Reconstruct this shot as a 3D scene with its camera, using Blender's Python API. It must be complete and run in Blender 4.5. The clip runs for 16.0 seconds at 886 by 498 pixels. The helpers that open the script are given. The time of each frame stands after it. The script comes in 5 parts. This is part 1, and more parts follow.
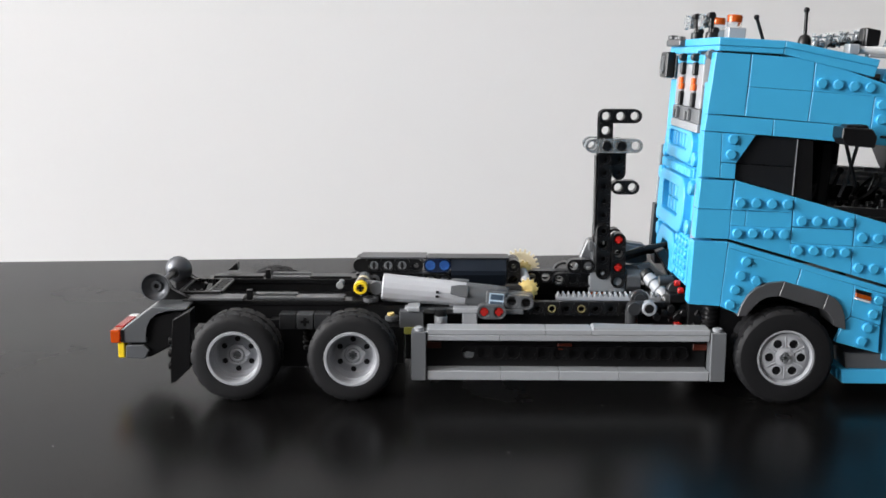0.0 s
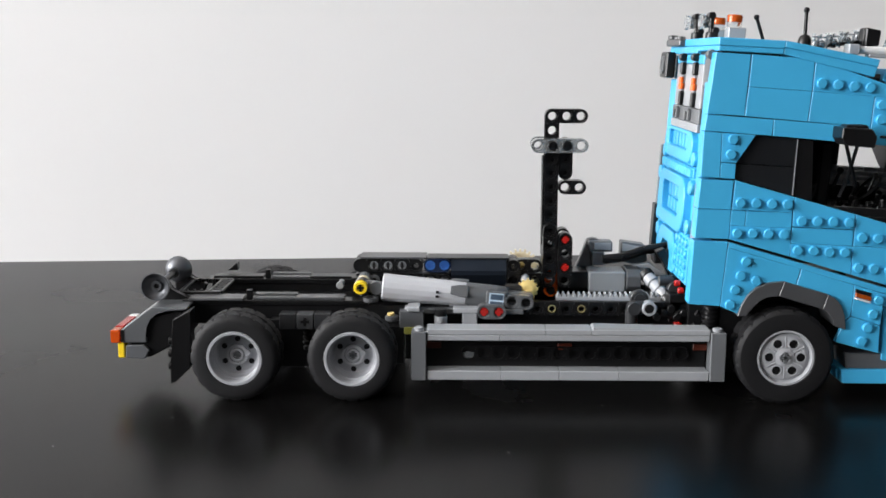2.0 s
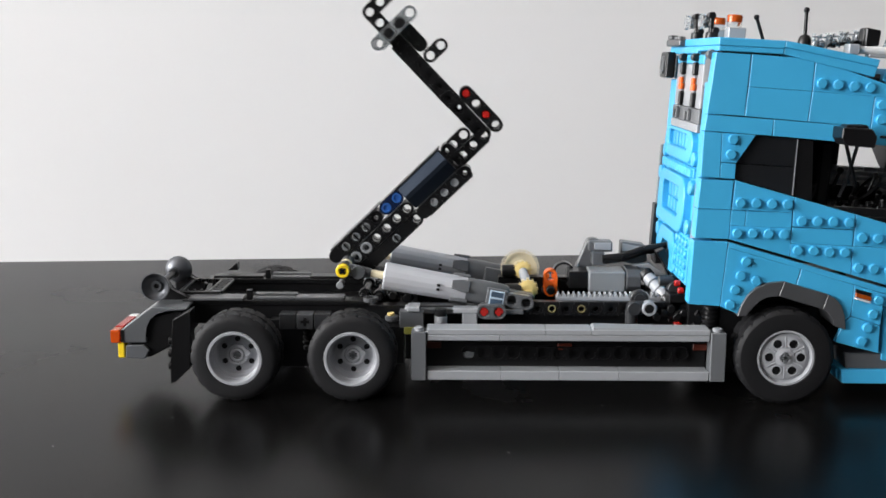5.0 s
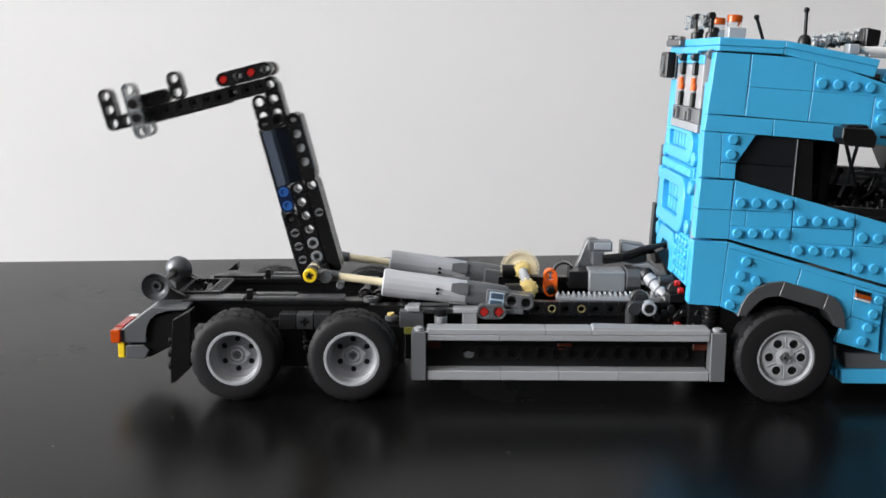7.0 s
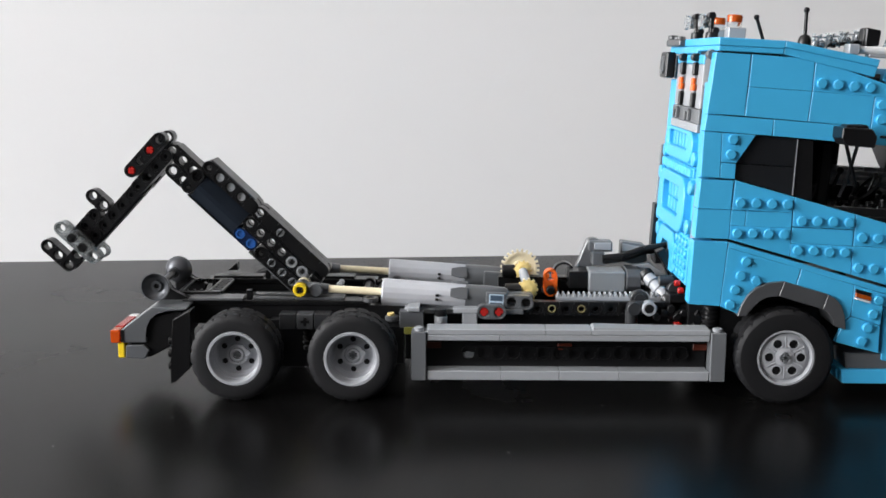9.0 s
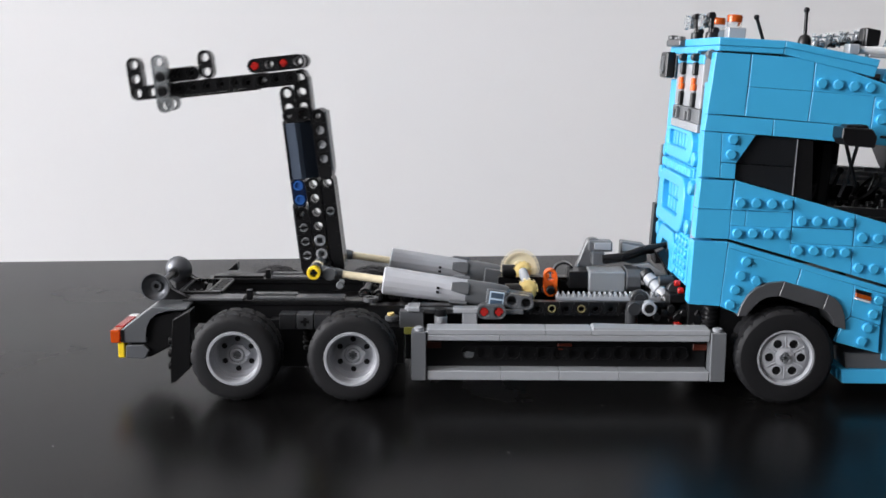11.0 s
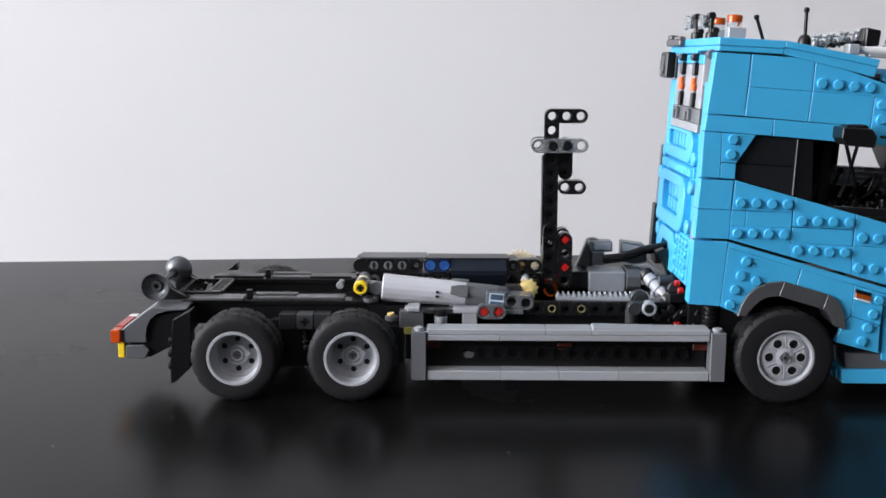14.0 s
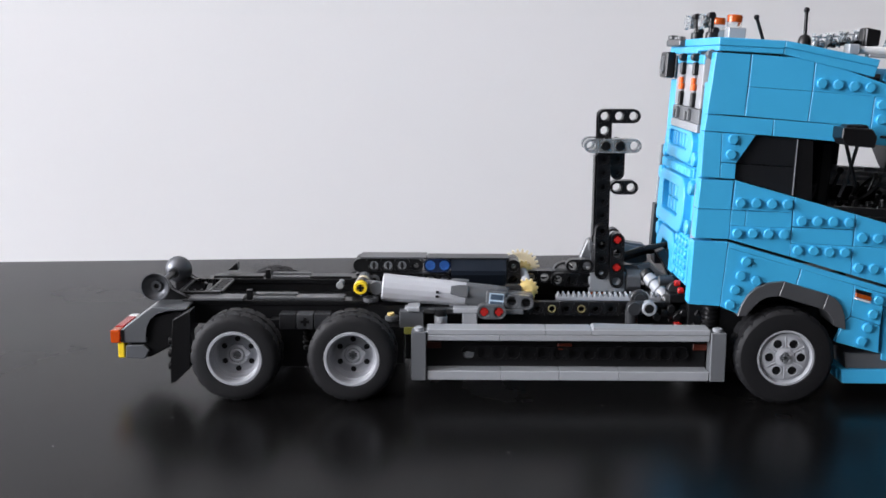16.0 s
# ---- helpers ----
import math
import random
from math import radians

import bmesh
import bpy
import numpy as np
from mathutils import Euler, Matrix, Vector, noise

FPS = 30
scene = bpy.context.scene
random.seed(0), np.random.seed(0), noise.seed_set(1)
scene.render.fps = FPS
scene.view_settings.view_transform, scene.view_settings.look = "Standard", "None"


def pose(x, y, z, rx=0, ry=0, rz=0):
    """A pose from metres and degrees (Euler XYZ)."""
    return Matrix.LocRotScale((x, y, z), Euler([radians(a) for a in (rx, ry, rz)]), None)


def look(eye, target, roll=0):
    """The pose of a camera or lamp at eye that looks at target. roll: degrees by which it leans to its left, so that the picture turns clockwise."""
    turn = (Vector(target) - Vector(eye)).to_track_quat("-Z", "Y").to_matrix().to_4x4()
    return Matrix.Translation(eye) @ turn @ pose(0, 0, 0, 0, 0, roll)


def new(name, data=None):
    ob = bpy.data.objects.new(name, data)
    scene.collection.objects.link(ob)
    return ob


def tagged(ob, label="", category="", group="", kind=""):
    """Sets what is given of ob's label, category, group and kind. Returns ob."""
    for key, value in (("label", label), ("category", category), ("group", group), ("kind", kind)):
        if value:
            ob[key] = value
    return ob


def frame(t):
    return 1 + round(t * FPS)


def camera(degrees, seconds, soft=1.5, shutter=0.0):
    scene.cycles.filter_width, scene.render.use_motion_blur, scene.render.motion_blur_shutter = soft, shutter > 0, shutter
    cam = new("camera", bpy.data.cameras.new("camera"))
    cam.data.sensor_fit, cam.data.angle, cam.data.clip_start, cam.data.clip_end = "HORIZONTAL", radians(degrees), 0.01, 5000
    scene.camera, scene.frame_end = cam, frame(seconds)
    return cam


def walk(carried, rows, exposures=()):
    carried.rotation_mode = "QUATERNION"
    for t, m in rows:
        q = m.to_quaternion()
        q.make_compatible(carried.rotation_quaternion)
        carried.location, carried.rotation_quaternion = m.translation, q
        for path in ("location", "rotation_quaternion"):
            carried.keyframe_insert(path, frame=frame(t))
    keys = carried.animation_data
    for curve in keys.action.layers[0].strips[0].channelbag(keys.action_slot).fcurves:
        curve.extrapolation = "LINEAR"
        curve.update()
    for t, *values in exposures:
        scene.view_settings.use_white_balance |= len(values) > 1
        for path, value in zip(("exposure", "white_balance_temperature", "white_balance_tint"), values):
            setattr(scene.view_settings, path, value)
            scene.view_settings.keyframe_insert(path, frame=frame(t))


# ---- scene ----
# One still camera before a toy truck on a black table; truck plan in millimetres.
PITCH, YAW = 10.44, 1.0
LENS = 2 * math.degrees(math.atan(784 / 1850))
cam = camera(LENS, 16.0, soft=1.62, shutter=0.5)
still = pose(0, -0.592, 0.175, 90 - PITCH, 0, YAW)
walk(cam, [(0.0, still), (16.0, still)], exposures=[(0.0, 0.03, 6400, 10.5), (4.2, 0.0, 6400, 10.5), (9.0, -0.04, 6350, 10.5), (11.5, -0.04, 6230, 13), (16.0, -0.04, 6110, 14)])

# ---------------------------------------------------------------- light
world = bpy.data.worlds.new("sky")
scene.world = world
world.use_nodes = True
wn = world.node_tree.nodes
sky = wn.new("ShaderNodeTexSky")
sky.sky_type, sky.sun_disc = "NISHITA", False
sky.sun_elevation, sky.sun_rotation = radians(38), radians(200)
wn["Background"].inputs["Strength"].default_value = 0.12
world.node_tree.links.new(sky.outputs[0], wn["Background"].inputs["Color"])


def window_light(name, place, target, w, h, watts):
    lamp = bpy.data.lights.new(name, "AREA")
    lamp.shape, lamp.size, lamp.size_y, lamp.energy = "RECTANGLE", w, h, watts
    lamp.color = (1.0, 0.985, 0.97)
    ob = new(name, lamp)
    ob.matrix_world = look(place, target)
    return ob


window_light("window_light", (-3.3, -1.35, 1.05), (0.0, -1.35, 1.05), 2.8, 1.3, 292)

# ---------------------------------------------------------------- materials


def material(name):
    m = bpy.data.materials.new(name)
    m.use_nodes = True
    n = m.node_tree.nodes
    return m, n, m.node_tree.links, n["Principled BSDF"]


def plastic(name, rgb, rough=0.24, vary=0.07, clear=0.0, bump=0.04, ior=1.5):
    """Moulded plastic: slight tone changes from piece to piece, faint moulding waves, dust and handling marks."""
    m, n, l, b = material(name)
    co = n.new("ShaderNodeTexCoord")
    info = n.new("ShaderNodeObjectInfo")
    big, fine = n.new("ShaderNodeTexNoise"), n.new("ShaderNodeTexNoise")
    big.inputs["Scale"].default_value, big.inputs["Detail"].default_value = 45, 3
    fine.inputs["Scale"].default_value, fine.inputs["Detail"].default_value = 900, 4
    l.new(co.outputs["Object"], big.inputs["Vector"])
    l.new(co.outputs["Object"], fine.inputs["Vector"])
    mix = n.new("ShaderNodeMix")
    mix.data_type = "RGBA"
    mix.inputs[6].default_value = (*[c * (1 - vary) for c in rgb], 1)
    mix.inputs[7].default_value = (*[min(1, c * (1 + vary) + 0.003) for c in rgb], 1)
    add = n.new("ShaderNodeMath")
    add.operation = "MULTIPLY_ADD"
    add.inputs[1].default_value = 0.45
    l.new(info.outputs["Random"], add.inputs[0])
    l.new(big.outputs["Fac"], add.inputs[2])
    sub = n.new("ShaderNodeMath")
    sub.operation, sub.inputs[1].default_value = "SUBTRACT", 0.22
    l.new(add.outputs[0], sub.inputs[0])
    l.new(sub.outputs[0], mix.inputs[0])
    l.new(mix.outputs[2], b.inputs["Base Color"])
    ramp = n.new("ShaderNodeMapRange")
    ramp.inputs["To Min"].default_value, ramp.inputs["To Max"].default_value = rough * 0.97, rough * 1.05
    l.new(fine.outputs["Fac"], ramp.inputs["Value"])
    l.new(ramp.outputs[0], b.inputs["Roughness"])
    bp = n.new("ShaderNodeBump")
    bp.inputs["Strength"].default_value, bp.inputs["Distance"].default_value = bump, 0.0003
    l.new(big.outputs["Fac"], bp.inputs["Height"])
    l.new(bp.outputs[0], b.inputs["Normal"])
    b.inputs["IOR"].default_value = ior
    if clear:
        b.inputs["Transmission Weight"].default_value = clear
    return m


AZURE = plastic("azure_plastic", (0.052, 0.39, 0.68), 0.34, 0.025)
BLACK = plastic("black_plastic", (0.0045, 0.0045, 0.005), 0.28, 0.15, ior=1.42)
DARK = plastic("dark_grey_plastic", (0.095, 0.1, 0.106), 0.28)
LIGHT = plastic("light_grey_plastic", (0.31, 0.323, 0.34), 0.26)
PALEGREY = plastic("pale_grey_plastic", (0.44, 0.45, 0.475), 0.3)
# Near-black grey; on the elbow, hub and axle connector it paints in shade.
CHARCOAL = plastic("charcoal_plastic", (0.025, 0.026, 0.028), 0.32)
# Tan with shade put into the colour, for the ring pins.
SHADETAN = plastic("shaded_tan_plastic", (0.24, 0.21, 0.1), 0.3)
MIDDARK = plastic("stone_grey_plastic", (0.13, 0.137, 0.145), 0.28)
SLATE = plastic("slate_grey_plastic", (0.062, 0.064, 0.068), 0.32)
MID = plastic("medium_grey_plastic", (0.21, 0.22, 0.23), 0.3)
SILVER = plastic("flat_silver_plastic", (0.33, 0.34, 0.36), 0.34)
WHITE = plastic("white_plastic", (0.72, 0.72, 0.72), 0.25)
TAN = plastic("tan_plastic", (0.68, 0.52, 0.2), 0.28)
CREAM = plastic("pale_tan_plastic", (0.78, 0.69, 0.48), 0.28)
RED = plastic("red_plastic", (0.42, 0.014, 0.01), 0.25)
ORANGE = plastic("orange_plastic", (0.8, 0.13, 0.015), 0.25)
YELLOW = plastic("yellow_plastic", (0.78, 0.55, 0.02), 0.25)
BLUE = plastic("blue_plastic", (0.025, 0.1, 0.34), 0.16)
OLIVE = plastic("olive_plastic", (0.3, 0.3, 0.06), 0.28)
RUBBER = plastic("tyre_rubber", (0.008, 0.008, 0.009), 0.58, 0.25, bump=0.25, ior=1.32)
# Near-black panel; blue metallic tint paints a sky-blue reflection into it.
SLEEVE = plastic("sky_tinted_black_plastic", (0.022, 0.03, 0.044), 0.36, 0.1, ior=1.35)
SLEEVE.node_tree.nodes["Principled BSDF"].inputs["Metallic"].default_value = 0.7
BLUEBLACK = plastic("dark_blue_plastic", (0.004, 0.011, 0.04), 0.25)
SMOKE = plastic("black_gloss_plastic", (0.008, 0.009, 0.011), 0.3, 0.1)
GREYCLEAR = plastic("smoky_clear_plastic", (0.35, 0.37, 0.38), 0.12, clear=0.65, ior=1.3)
CLEAR = plastic("clear_plastic", (0.9, 0.92, 0.93), 0.1, clear=0.9, ior=1.2)
CLEARBLUE = plastic("pale_blue_clear_plastic", (0.6, 0.8, 0.92), 0.08, clear=0.8)
AMBER = plastic("amber_clear_plastic", (0.7, 0.12, 0.012), 0.12, 0.25, clear=0.5, bump=0.5)
REDCLEAR = plastic("red_clear_plastic", (0.55, 0.03, 0.025), 0.12, 0.2, clear=0.4, bump=0.4)
DIMRED = plastic("dark_red_plastic", (0.09, 0.016, 0.007), 0.35)
PEARL = plastic("pearl_dark_grey_plastic", (0.11, 0.115, 0.125), 0.36)
PEARL.node_tree.nodes["Principled BSDF"].inputs["Metallic"].default_value = 0.55
INK = plastic("printed_blue_grey", (0.05, 0.08, 0.12), 0.3)
PALE = plastic("printed_pale_blue", (0.5, 0.62, 0.72), 0.3)


def painted_wall():
    m, n, l, b = material("white_wall_paint")
    co = n.new("ShaderNodeTexCoord")
    a, c = n.new("ShaderNodeTexNoise"), n.new("ShaderNodeTexNoise")
    a.inputs["Scale"].default_value, a.inputs["Detail"].default_value = 1.7, 3
    c.inputs["Scale"].default_value, c.inputs["Detail"].default_value = 260, 3
    for t in (a, c):
        l.new(co.outputs["Object"], t.inputs["Vector"])
    mix = n.new("ShaderNodeMix")
    mix.data_type = "RGBA"
    mix.inputs[6].default_value, mix.inputs[7].default_value = (0.77, 0.77, 0.765, 1), (0.82, 0.82, 0.82, 1)
    l.new(a.outputs["Fac"], mix.inputs[0])
    l.new(mix.outputs[2], b.inputs["Base Color"])
    bp = n.new("ShaderNodeBump")
    bp.inputs["Strength"].default_value, bp.inputs["Distance"].default_value = 0.06, 0.001
    l.new(c.outputs["Fac"], bp.inputs["Height"])
    l.new(bp.outputs[0], b.inputs["Normal"])
    b.inputs["Roughness"].default_value = 0.85
    return m


def table_lacquer():
    m, n, l, b = material("black_table_lacquer")
    co = n.new("ShaderNodeTexCoord")
    a, c = n.new("ShaderNodeTexNoise"), n.new("ShaderNodeTexNoise")
    a.inputs["Scale"].default_value, a.inputs["Detail"].default_value = 9, 5
    c.inputs["Scale"].default_value, c.inputs["Detail"].default_value = 700, 3
    for t in (a, c):
        l.new(co.outputs["Object"], t.inputs["Vector"])
    ramp = n.new("ShaderNodeMapRange")
    ramp.inputs["To Min"].default_value, ramp.inputs["To Max"].default_value = 0.23, 0.3
    l.new(a.outputs["Fac"], ramp.inputs["Value"])
    l.new(ramp.outputs[0], b.inputs["Roughness"])
    # fine pale dust
    dust = n.new("ShaderNodeTexVoronoi")
    dust.voronoi_dimensions = "2D"
    dust.inputs["Scale"].default_value = 9
    l.new(co.outputs["Object"], dust.inputs["Vector"])
    spot = n.new("ShaderNodeMath")
    spot.operation, spot.inputs[1].default_value = "LESS_THAN", 0.0042
    l.new(dust.outputs["Distance"], spot.inputs[0])
    mix = n.new("ShaderNodeMix")
    mix.data_type = "RGBA"
    mix.inputs[6].default_value, mix.inputs[7].default_value = (0.003, 0.0029, 0.0028, 1), (0.35, 0.35, 0.35, 1)
    l.new(spot.outputs[0], mix.inputs[0])
    l.new(mix.outputs[2], b.inputs["Base Color"])
    bp = n.new("ShaderNodeBump")
    bp.inputs["Strength"].default_value, bp.inputs["Distance"].default_value = 0.02, 0.0004
    l.new(c.outputs["Fac"], bp.inputs["Height"])
    l.new(bp.outputs[0], b.inputs["Normal"])
    b.inputs["IOR"].default_value = 1.224
    return m


def wood_floor():
    m, n, l, b = material("brown_floor_wood")
    co = n.new("ShaderNodeTexCoord")
    w = n.new("ShaderNodeTexNoise")
    w.inputs["Scale"].default_value, w.inputs["Detail"].default_value = 6, 5
    l.new(co.outputs["Object"], w.inputs["Vector"])
    mix = n.new("ShaderNodeMix")
    mix.data_type = "RGBA"
    mix.inputs[6].default_value, mix.inputs[7].default_value = (0.13, 0.08, 0.05, 1), (0.22, 0.14, 0.09, 1)
    l.new(w.outputs["Fac"], mix.inputs[0])
    l.new(mix.outputs[2], b.inputs["Base Color"])
    b.inputs["Roughness"].default_value = 0.45
    return m



# Dark finish for unseen walls, added to hold down fill light and reflections.
def light_absorber():
    m, n, l, b = material("light_absorbing_wall")
    co = n.new("ShaderNodeTexCoord")
    w = n.new("ShaderNodeTexWave")
    w.inputs["Scale"].default_value, w.inputs["Distortion"].default_value = 3, 2
    l.new(co.outputs["Object"], w.inputs["Vector"])
    mix = n.new("ShaderNodeMix")
    mix.data_type = "RGBA"
    mix.inputs[6].default_value, mix.inputs[7].default_value = (0.03, 0.031, 0.033, 1), (0.06, 0.062, 0.065, 1)
    l.new(w.outputs["Fac"], mix.inputs[0])
    l.new(mix.outputs[2], b.inputs["Base Color"])
    b.inputs["Roughness"].default_value = 0.95
    return m


WALL, TABLE, FLOOR, ABSORBER = painted_wall(), table_lacquer(), wood_floor(), light_absorber()

# ---------------------------------------------------------------- mesh tools (millimetres)


def part(name, bm, mat, parent=None, label="", at=None):
    """Links a bmesh, drawn in millimetres, as one mesh object under a thing or a part."""
    bmesh.ops.scale(bm, vec=(0.001, 0.001, 0.001), verts=bm.verts)
    bmesh.ops.recalc_face_normals(bm, faces=bm.faces)
    me = bpy.data.meshes.new(name)
    bm.to_mesh(me)
    bm.free()
    me.materials.append(mat)
    ob = new(name, me)
    if at is not None:
        ob.matrix_basis = at
    if parent is not None:
        ob.parent = parent
    if label:
        ob["label"] = label
    return ob


def smooth(ob, angle=35):
    ob.data.polygons.foreach_set("use_smooth", [True] * len(ob.data.polygons))
    ob.data.set_sharp_from_angle(angle=radians(angle))
    return ob


def box(bm, x0, x1, y0, y1, z0, z1, bev=0.3):
    g = bmesh.ops.create_cube(bm, size=1.0, matrix=Matrix.LocRotScale(((x0 + x1) / 2, (y0 + y1) / 2, (z0 + z1) / 2), None, (x1 - x0, y1 - y0, z1 - z0)))
    if bev:
        es = {e for v in g["verts"] for e in v.link_edges}
        bmesh.ops.bevel(bm, geom=list(es), offset=bev, segments=1, affect="EDGES", clamp_overlap=True)


def prism(bm, pts, y0, y1, bev=0.25):
    """A plate with the outline pts (x, z) from y0 to y1."""
    a = [bm.verts.new((x, y0, z)) for x, z in pts]
    b = [bm.verts.new((x, y1, z)) for x, z in pts]
    fs = [bm.faces.new(a), bm.faces.new(b[::-1])]
    for i in range(len(pts)):
        j = (i + 1) % len(pts)
        fs.append(bm.faces.new((a[j], a[i], b[i], b[j])))
    if bev:
        es = {e for f in fs for e in f.edges}
        bmesh.ops.bevel(bm, geom=list(es), offset=bev, segments=1, affect="EDGES", clamp_overlap=True)


AX = {"x": Matrix(((0, 0, 1), (1, 0, 0), (0, 1, 0))), "y": Matrix(((1, 0, 0), (0, 0, -1), (0, 1, 0))), "z": Matrix.Identity(3)}


def lathe(bm, prof, centre, axis="y", seg=24, m=None):
    """Turns the profile (radius, height) about an axis through centre; along y the height runs towards the viewer (-y)."""
    m = m or AX[axis]
    c = Vector(centre)
    rings = []
    for r, h in prof:
        if r < 1e-4:
            rings.append([bm.verts.new(c + m @ Vector((0, 0, h)))])
        else:
            rings.append([bm.verts.new(c + m @ Vector((r * math.cos(2 * math.pi * i / seg), r * math.sin(2 * math.pi * i / seg), h))) for i in range(seg)])
    for p, q in zip(rings, rings[1:]):
        for i in range(seg):
            j = (i + 1) % seg
            if len(p) == 1 and len(q) == 1:
                continue
            if len(p) == 1:
                bm.faces.new((p[0], q[j], q[i]))
            elif len(q) == 1:
                bm.faces.new((p[i], p[j], q[0]))
            else:
                bm.faces.new((p[i], p[j], q[j], q[i]))


def rod(bm, centre, axis, r, length, seg=20, bev=0.3):
    """A solid cylinder centred on centre."""
    h = length / 2
    lathe(bm, [(0, -h), (r - bev, -h), (r, -h + bev), (r, h - bev), (r - bev, h), (0, h)], centre, axis, seg)


def bar(bm, a, b, r, seg=12):
    """A round bar from a to b."""
    a, b = Vector(a), Vector(b)
    q = (b - a).to_track_quat("Z", "Y").to_matrix()
    lathe(bm, [(0, 0), (r, 0), (r, (b - a).length), (0, (b - a).length)], a, seg=seg, m=q)


def stud(bm, x, z, y, r=2.42, h=1.7):
    """A stud on a plate that faces the viewer at depth y."""
    lathe(bm, [(r + 0.02, -0.2), (r, h - 0.25), (r - 0.25, h), (0, h)], (x, y, z), "y", 18)


def beam(bm, cells, x, z, y0, y1, a=0.0, hole=2.42, solid=(), blind=()):
    """A rounded beam with pin holes: cells are (i, j) steps of 8 mm from (x, z), turned by a degrees in the xz plane."""
    ca, sa = math.cos(radians(a)), math.sin(radians(a))
    cells = [tuple(c) for c in cells]
    N = 16

    def put(px, pz, y):
        return bm.verts.new((x + ca * px - sa * pz, y, z + sa * px + ca * pz))

    for c in cells:
        E, W, U, D = ((c[0] + 1, c[1]) in cells, (c[0] - 1, c[1]) in cells, (c[0], c[1] + 1) in cells, (c[0], c[1] - 1) in cells)
        ring = []
        for k in range(N):
            t = 2 * math.pi * k / N
            co, si = math.cos(t), math.sin(t)
            ex = (co > 0.01 and E) or (co < -0.01 and W)
            ez = (si > 0.01 and U) or (si < -0.01 and D)
            if ex or ez:
                hx, hz = (4.0 if ex else 3.9), (4.0 if ez else 3.9)
                s = 1 / max(abs(co) / hx, abs(si) / hz)
                ring.append((s * co, s * si, (abs(co) * hz >= abs(si) * hx - 1e-6) and ex, (abs(si) * hx >= abs(co) * hz - 1e-6) and ez))
            else:
                ring.append((3.9 * co, 3.9 * si, False, False))
        ox, oz = 8 * c[0], 8 * c[1]
        levels = ((y0, -1), (y1, 1))
        outer, hol = [], []
        for y, sgn in levels:
            o = [put(ox + p[0], oz + p[1], y) for p in ring]
            outer.append(o)
            if c in solid:
                bm.faces.new(o)
                continue
            rim = [put(ox + 3.1 * math.cos(2 * math.pi * k / N), oz + 3.1 * math.sin(2 * math.pi * k / N), y) for k in range(N)]
            sunk = [put(ox + 3.1 * math.cos(2 * math.pi * k / N), oz + 3.1 * math.sin(2 * math.pi * k / N), y - sgn * 0.8) for k in range(N)]
            q = 1.35 if c in blind else hole
            inn = [put(ox + q * math.cos(2 * math.pi * k / N), oz + q * math.sin(2 * math.pi * k / N), y - sgn * 0.8) for k in range(N)]
            hol.append(inn)
            for p, q in ((o, rim), (rim, sunk), (sunk, inn)):
                for k in range(N):
                    j = (k + 1) % N
                    bm.faces.new((p[k], p[j], q[j], q[k]))
        if hol:
            for k in range(N):
                j = (k + 1) % N
                bm.faces.new((hol[0][k], hol[0][j], hol[1][j], hol[1][k]))
        for k in range(N):
            j = (k + 1) % N
            p, q = ring[k], ring[j]
            if (p[2] and q[2]) or (p[3] and q[3]):
                continue
            bm.faces.new((outer[0][k], outer[0][j], outer[1][j], outer[1][k]))
    bmesh.ops.remove_doubles(bm, verts=bm.verts, dist=0.02)


def pin(bm, x, z, y, length=2.0, cross=False, k=1.0):
    """A pin's end in a beam's hole, with a collar; y is its front."""
    lathe(bm, [(3.0 * k, -length), (3.0 * k, -0.5), (2.85 * k, -0.25), (1.9 * k, -0.25), (1.75 * k, -1.0), (0, -1.0)], (x, y, z), "y", 16)
    if cross:
        box(bm, x - 1.7, x + 1.7, y + 0.1, y + 0.9, z - 0.6, z + 0.6, 0)
        box(bm, x - 0.6, x + 0.6, y + 0.12, y + 0.9, z - 1.7, z + 1.7, 0)


def ribbed(bm, centre, r, pitch, n):
    """A ribbed upright sleeve."""
    prof = [(0, 0)]
    for k in range(n):
        prof += [(r * 0.82, pitch * k), (r, pitch * (k + 0.25)), (r, pitch * (k + 0.65)), (r * 0.82, pitch * (k + 0.9))]
    lathe(bm, prof + [(0, pitch * n)], centre, "z", 18)


def faceted(bm, x0, x1, y0, y1, z0, z1, lift):
    """A panel along x whose front (-y) and back are folded in three flat strips."""
    h = z1 - z0
    ring = [(y0 + lift, z0), (y0, z0 + 0.42 * h), (y0, z0 + 0.58 * h), (y0 + lift, z1), (y1 - lift, z1), (y1, z0 + 0.58 * h), (y1, z0 + 0.42 * h), (y1 - lift, z0)]
    a = [bm.verts.new((x0, y, z)) for y, z in ring]
    b = [bm.verts.new((x1, y, z)) for y, z in ring]
    bm.faces.new(a)
    bm.faces.new(b[::-1])
    for i in range(len(ring)):
        j = (i + 1) % len(ring)
        bm.faces.new((a[j], a[i], b[i], b[j]))


def plain_box(name, lo, hi, mat, label, category):
    bm = bmesh.new()
    box(bm, lo[0], hi[0], lo[1], hi[1], lo[2], hi[2], 0)
    return tagged(part(name, bm, mat), label, category, kind="structure")


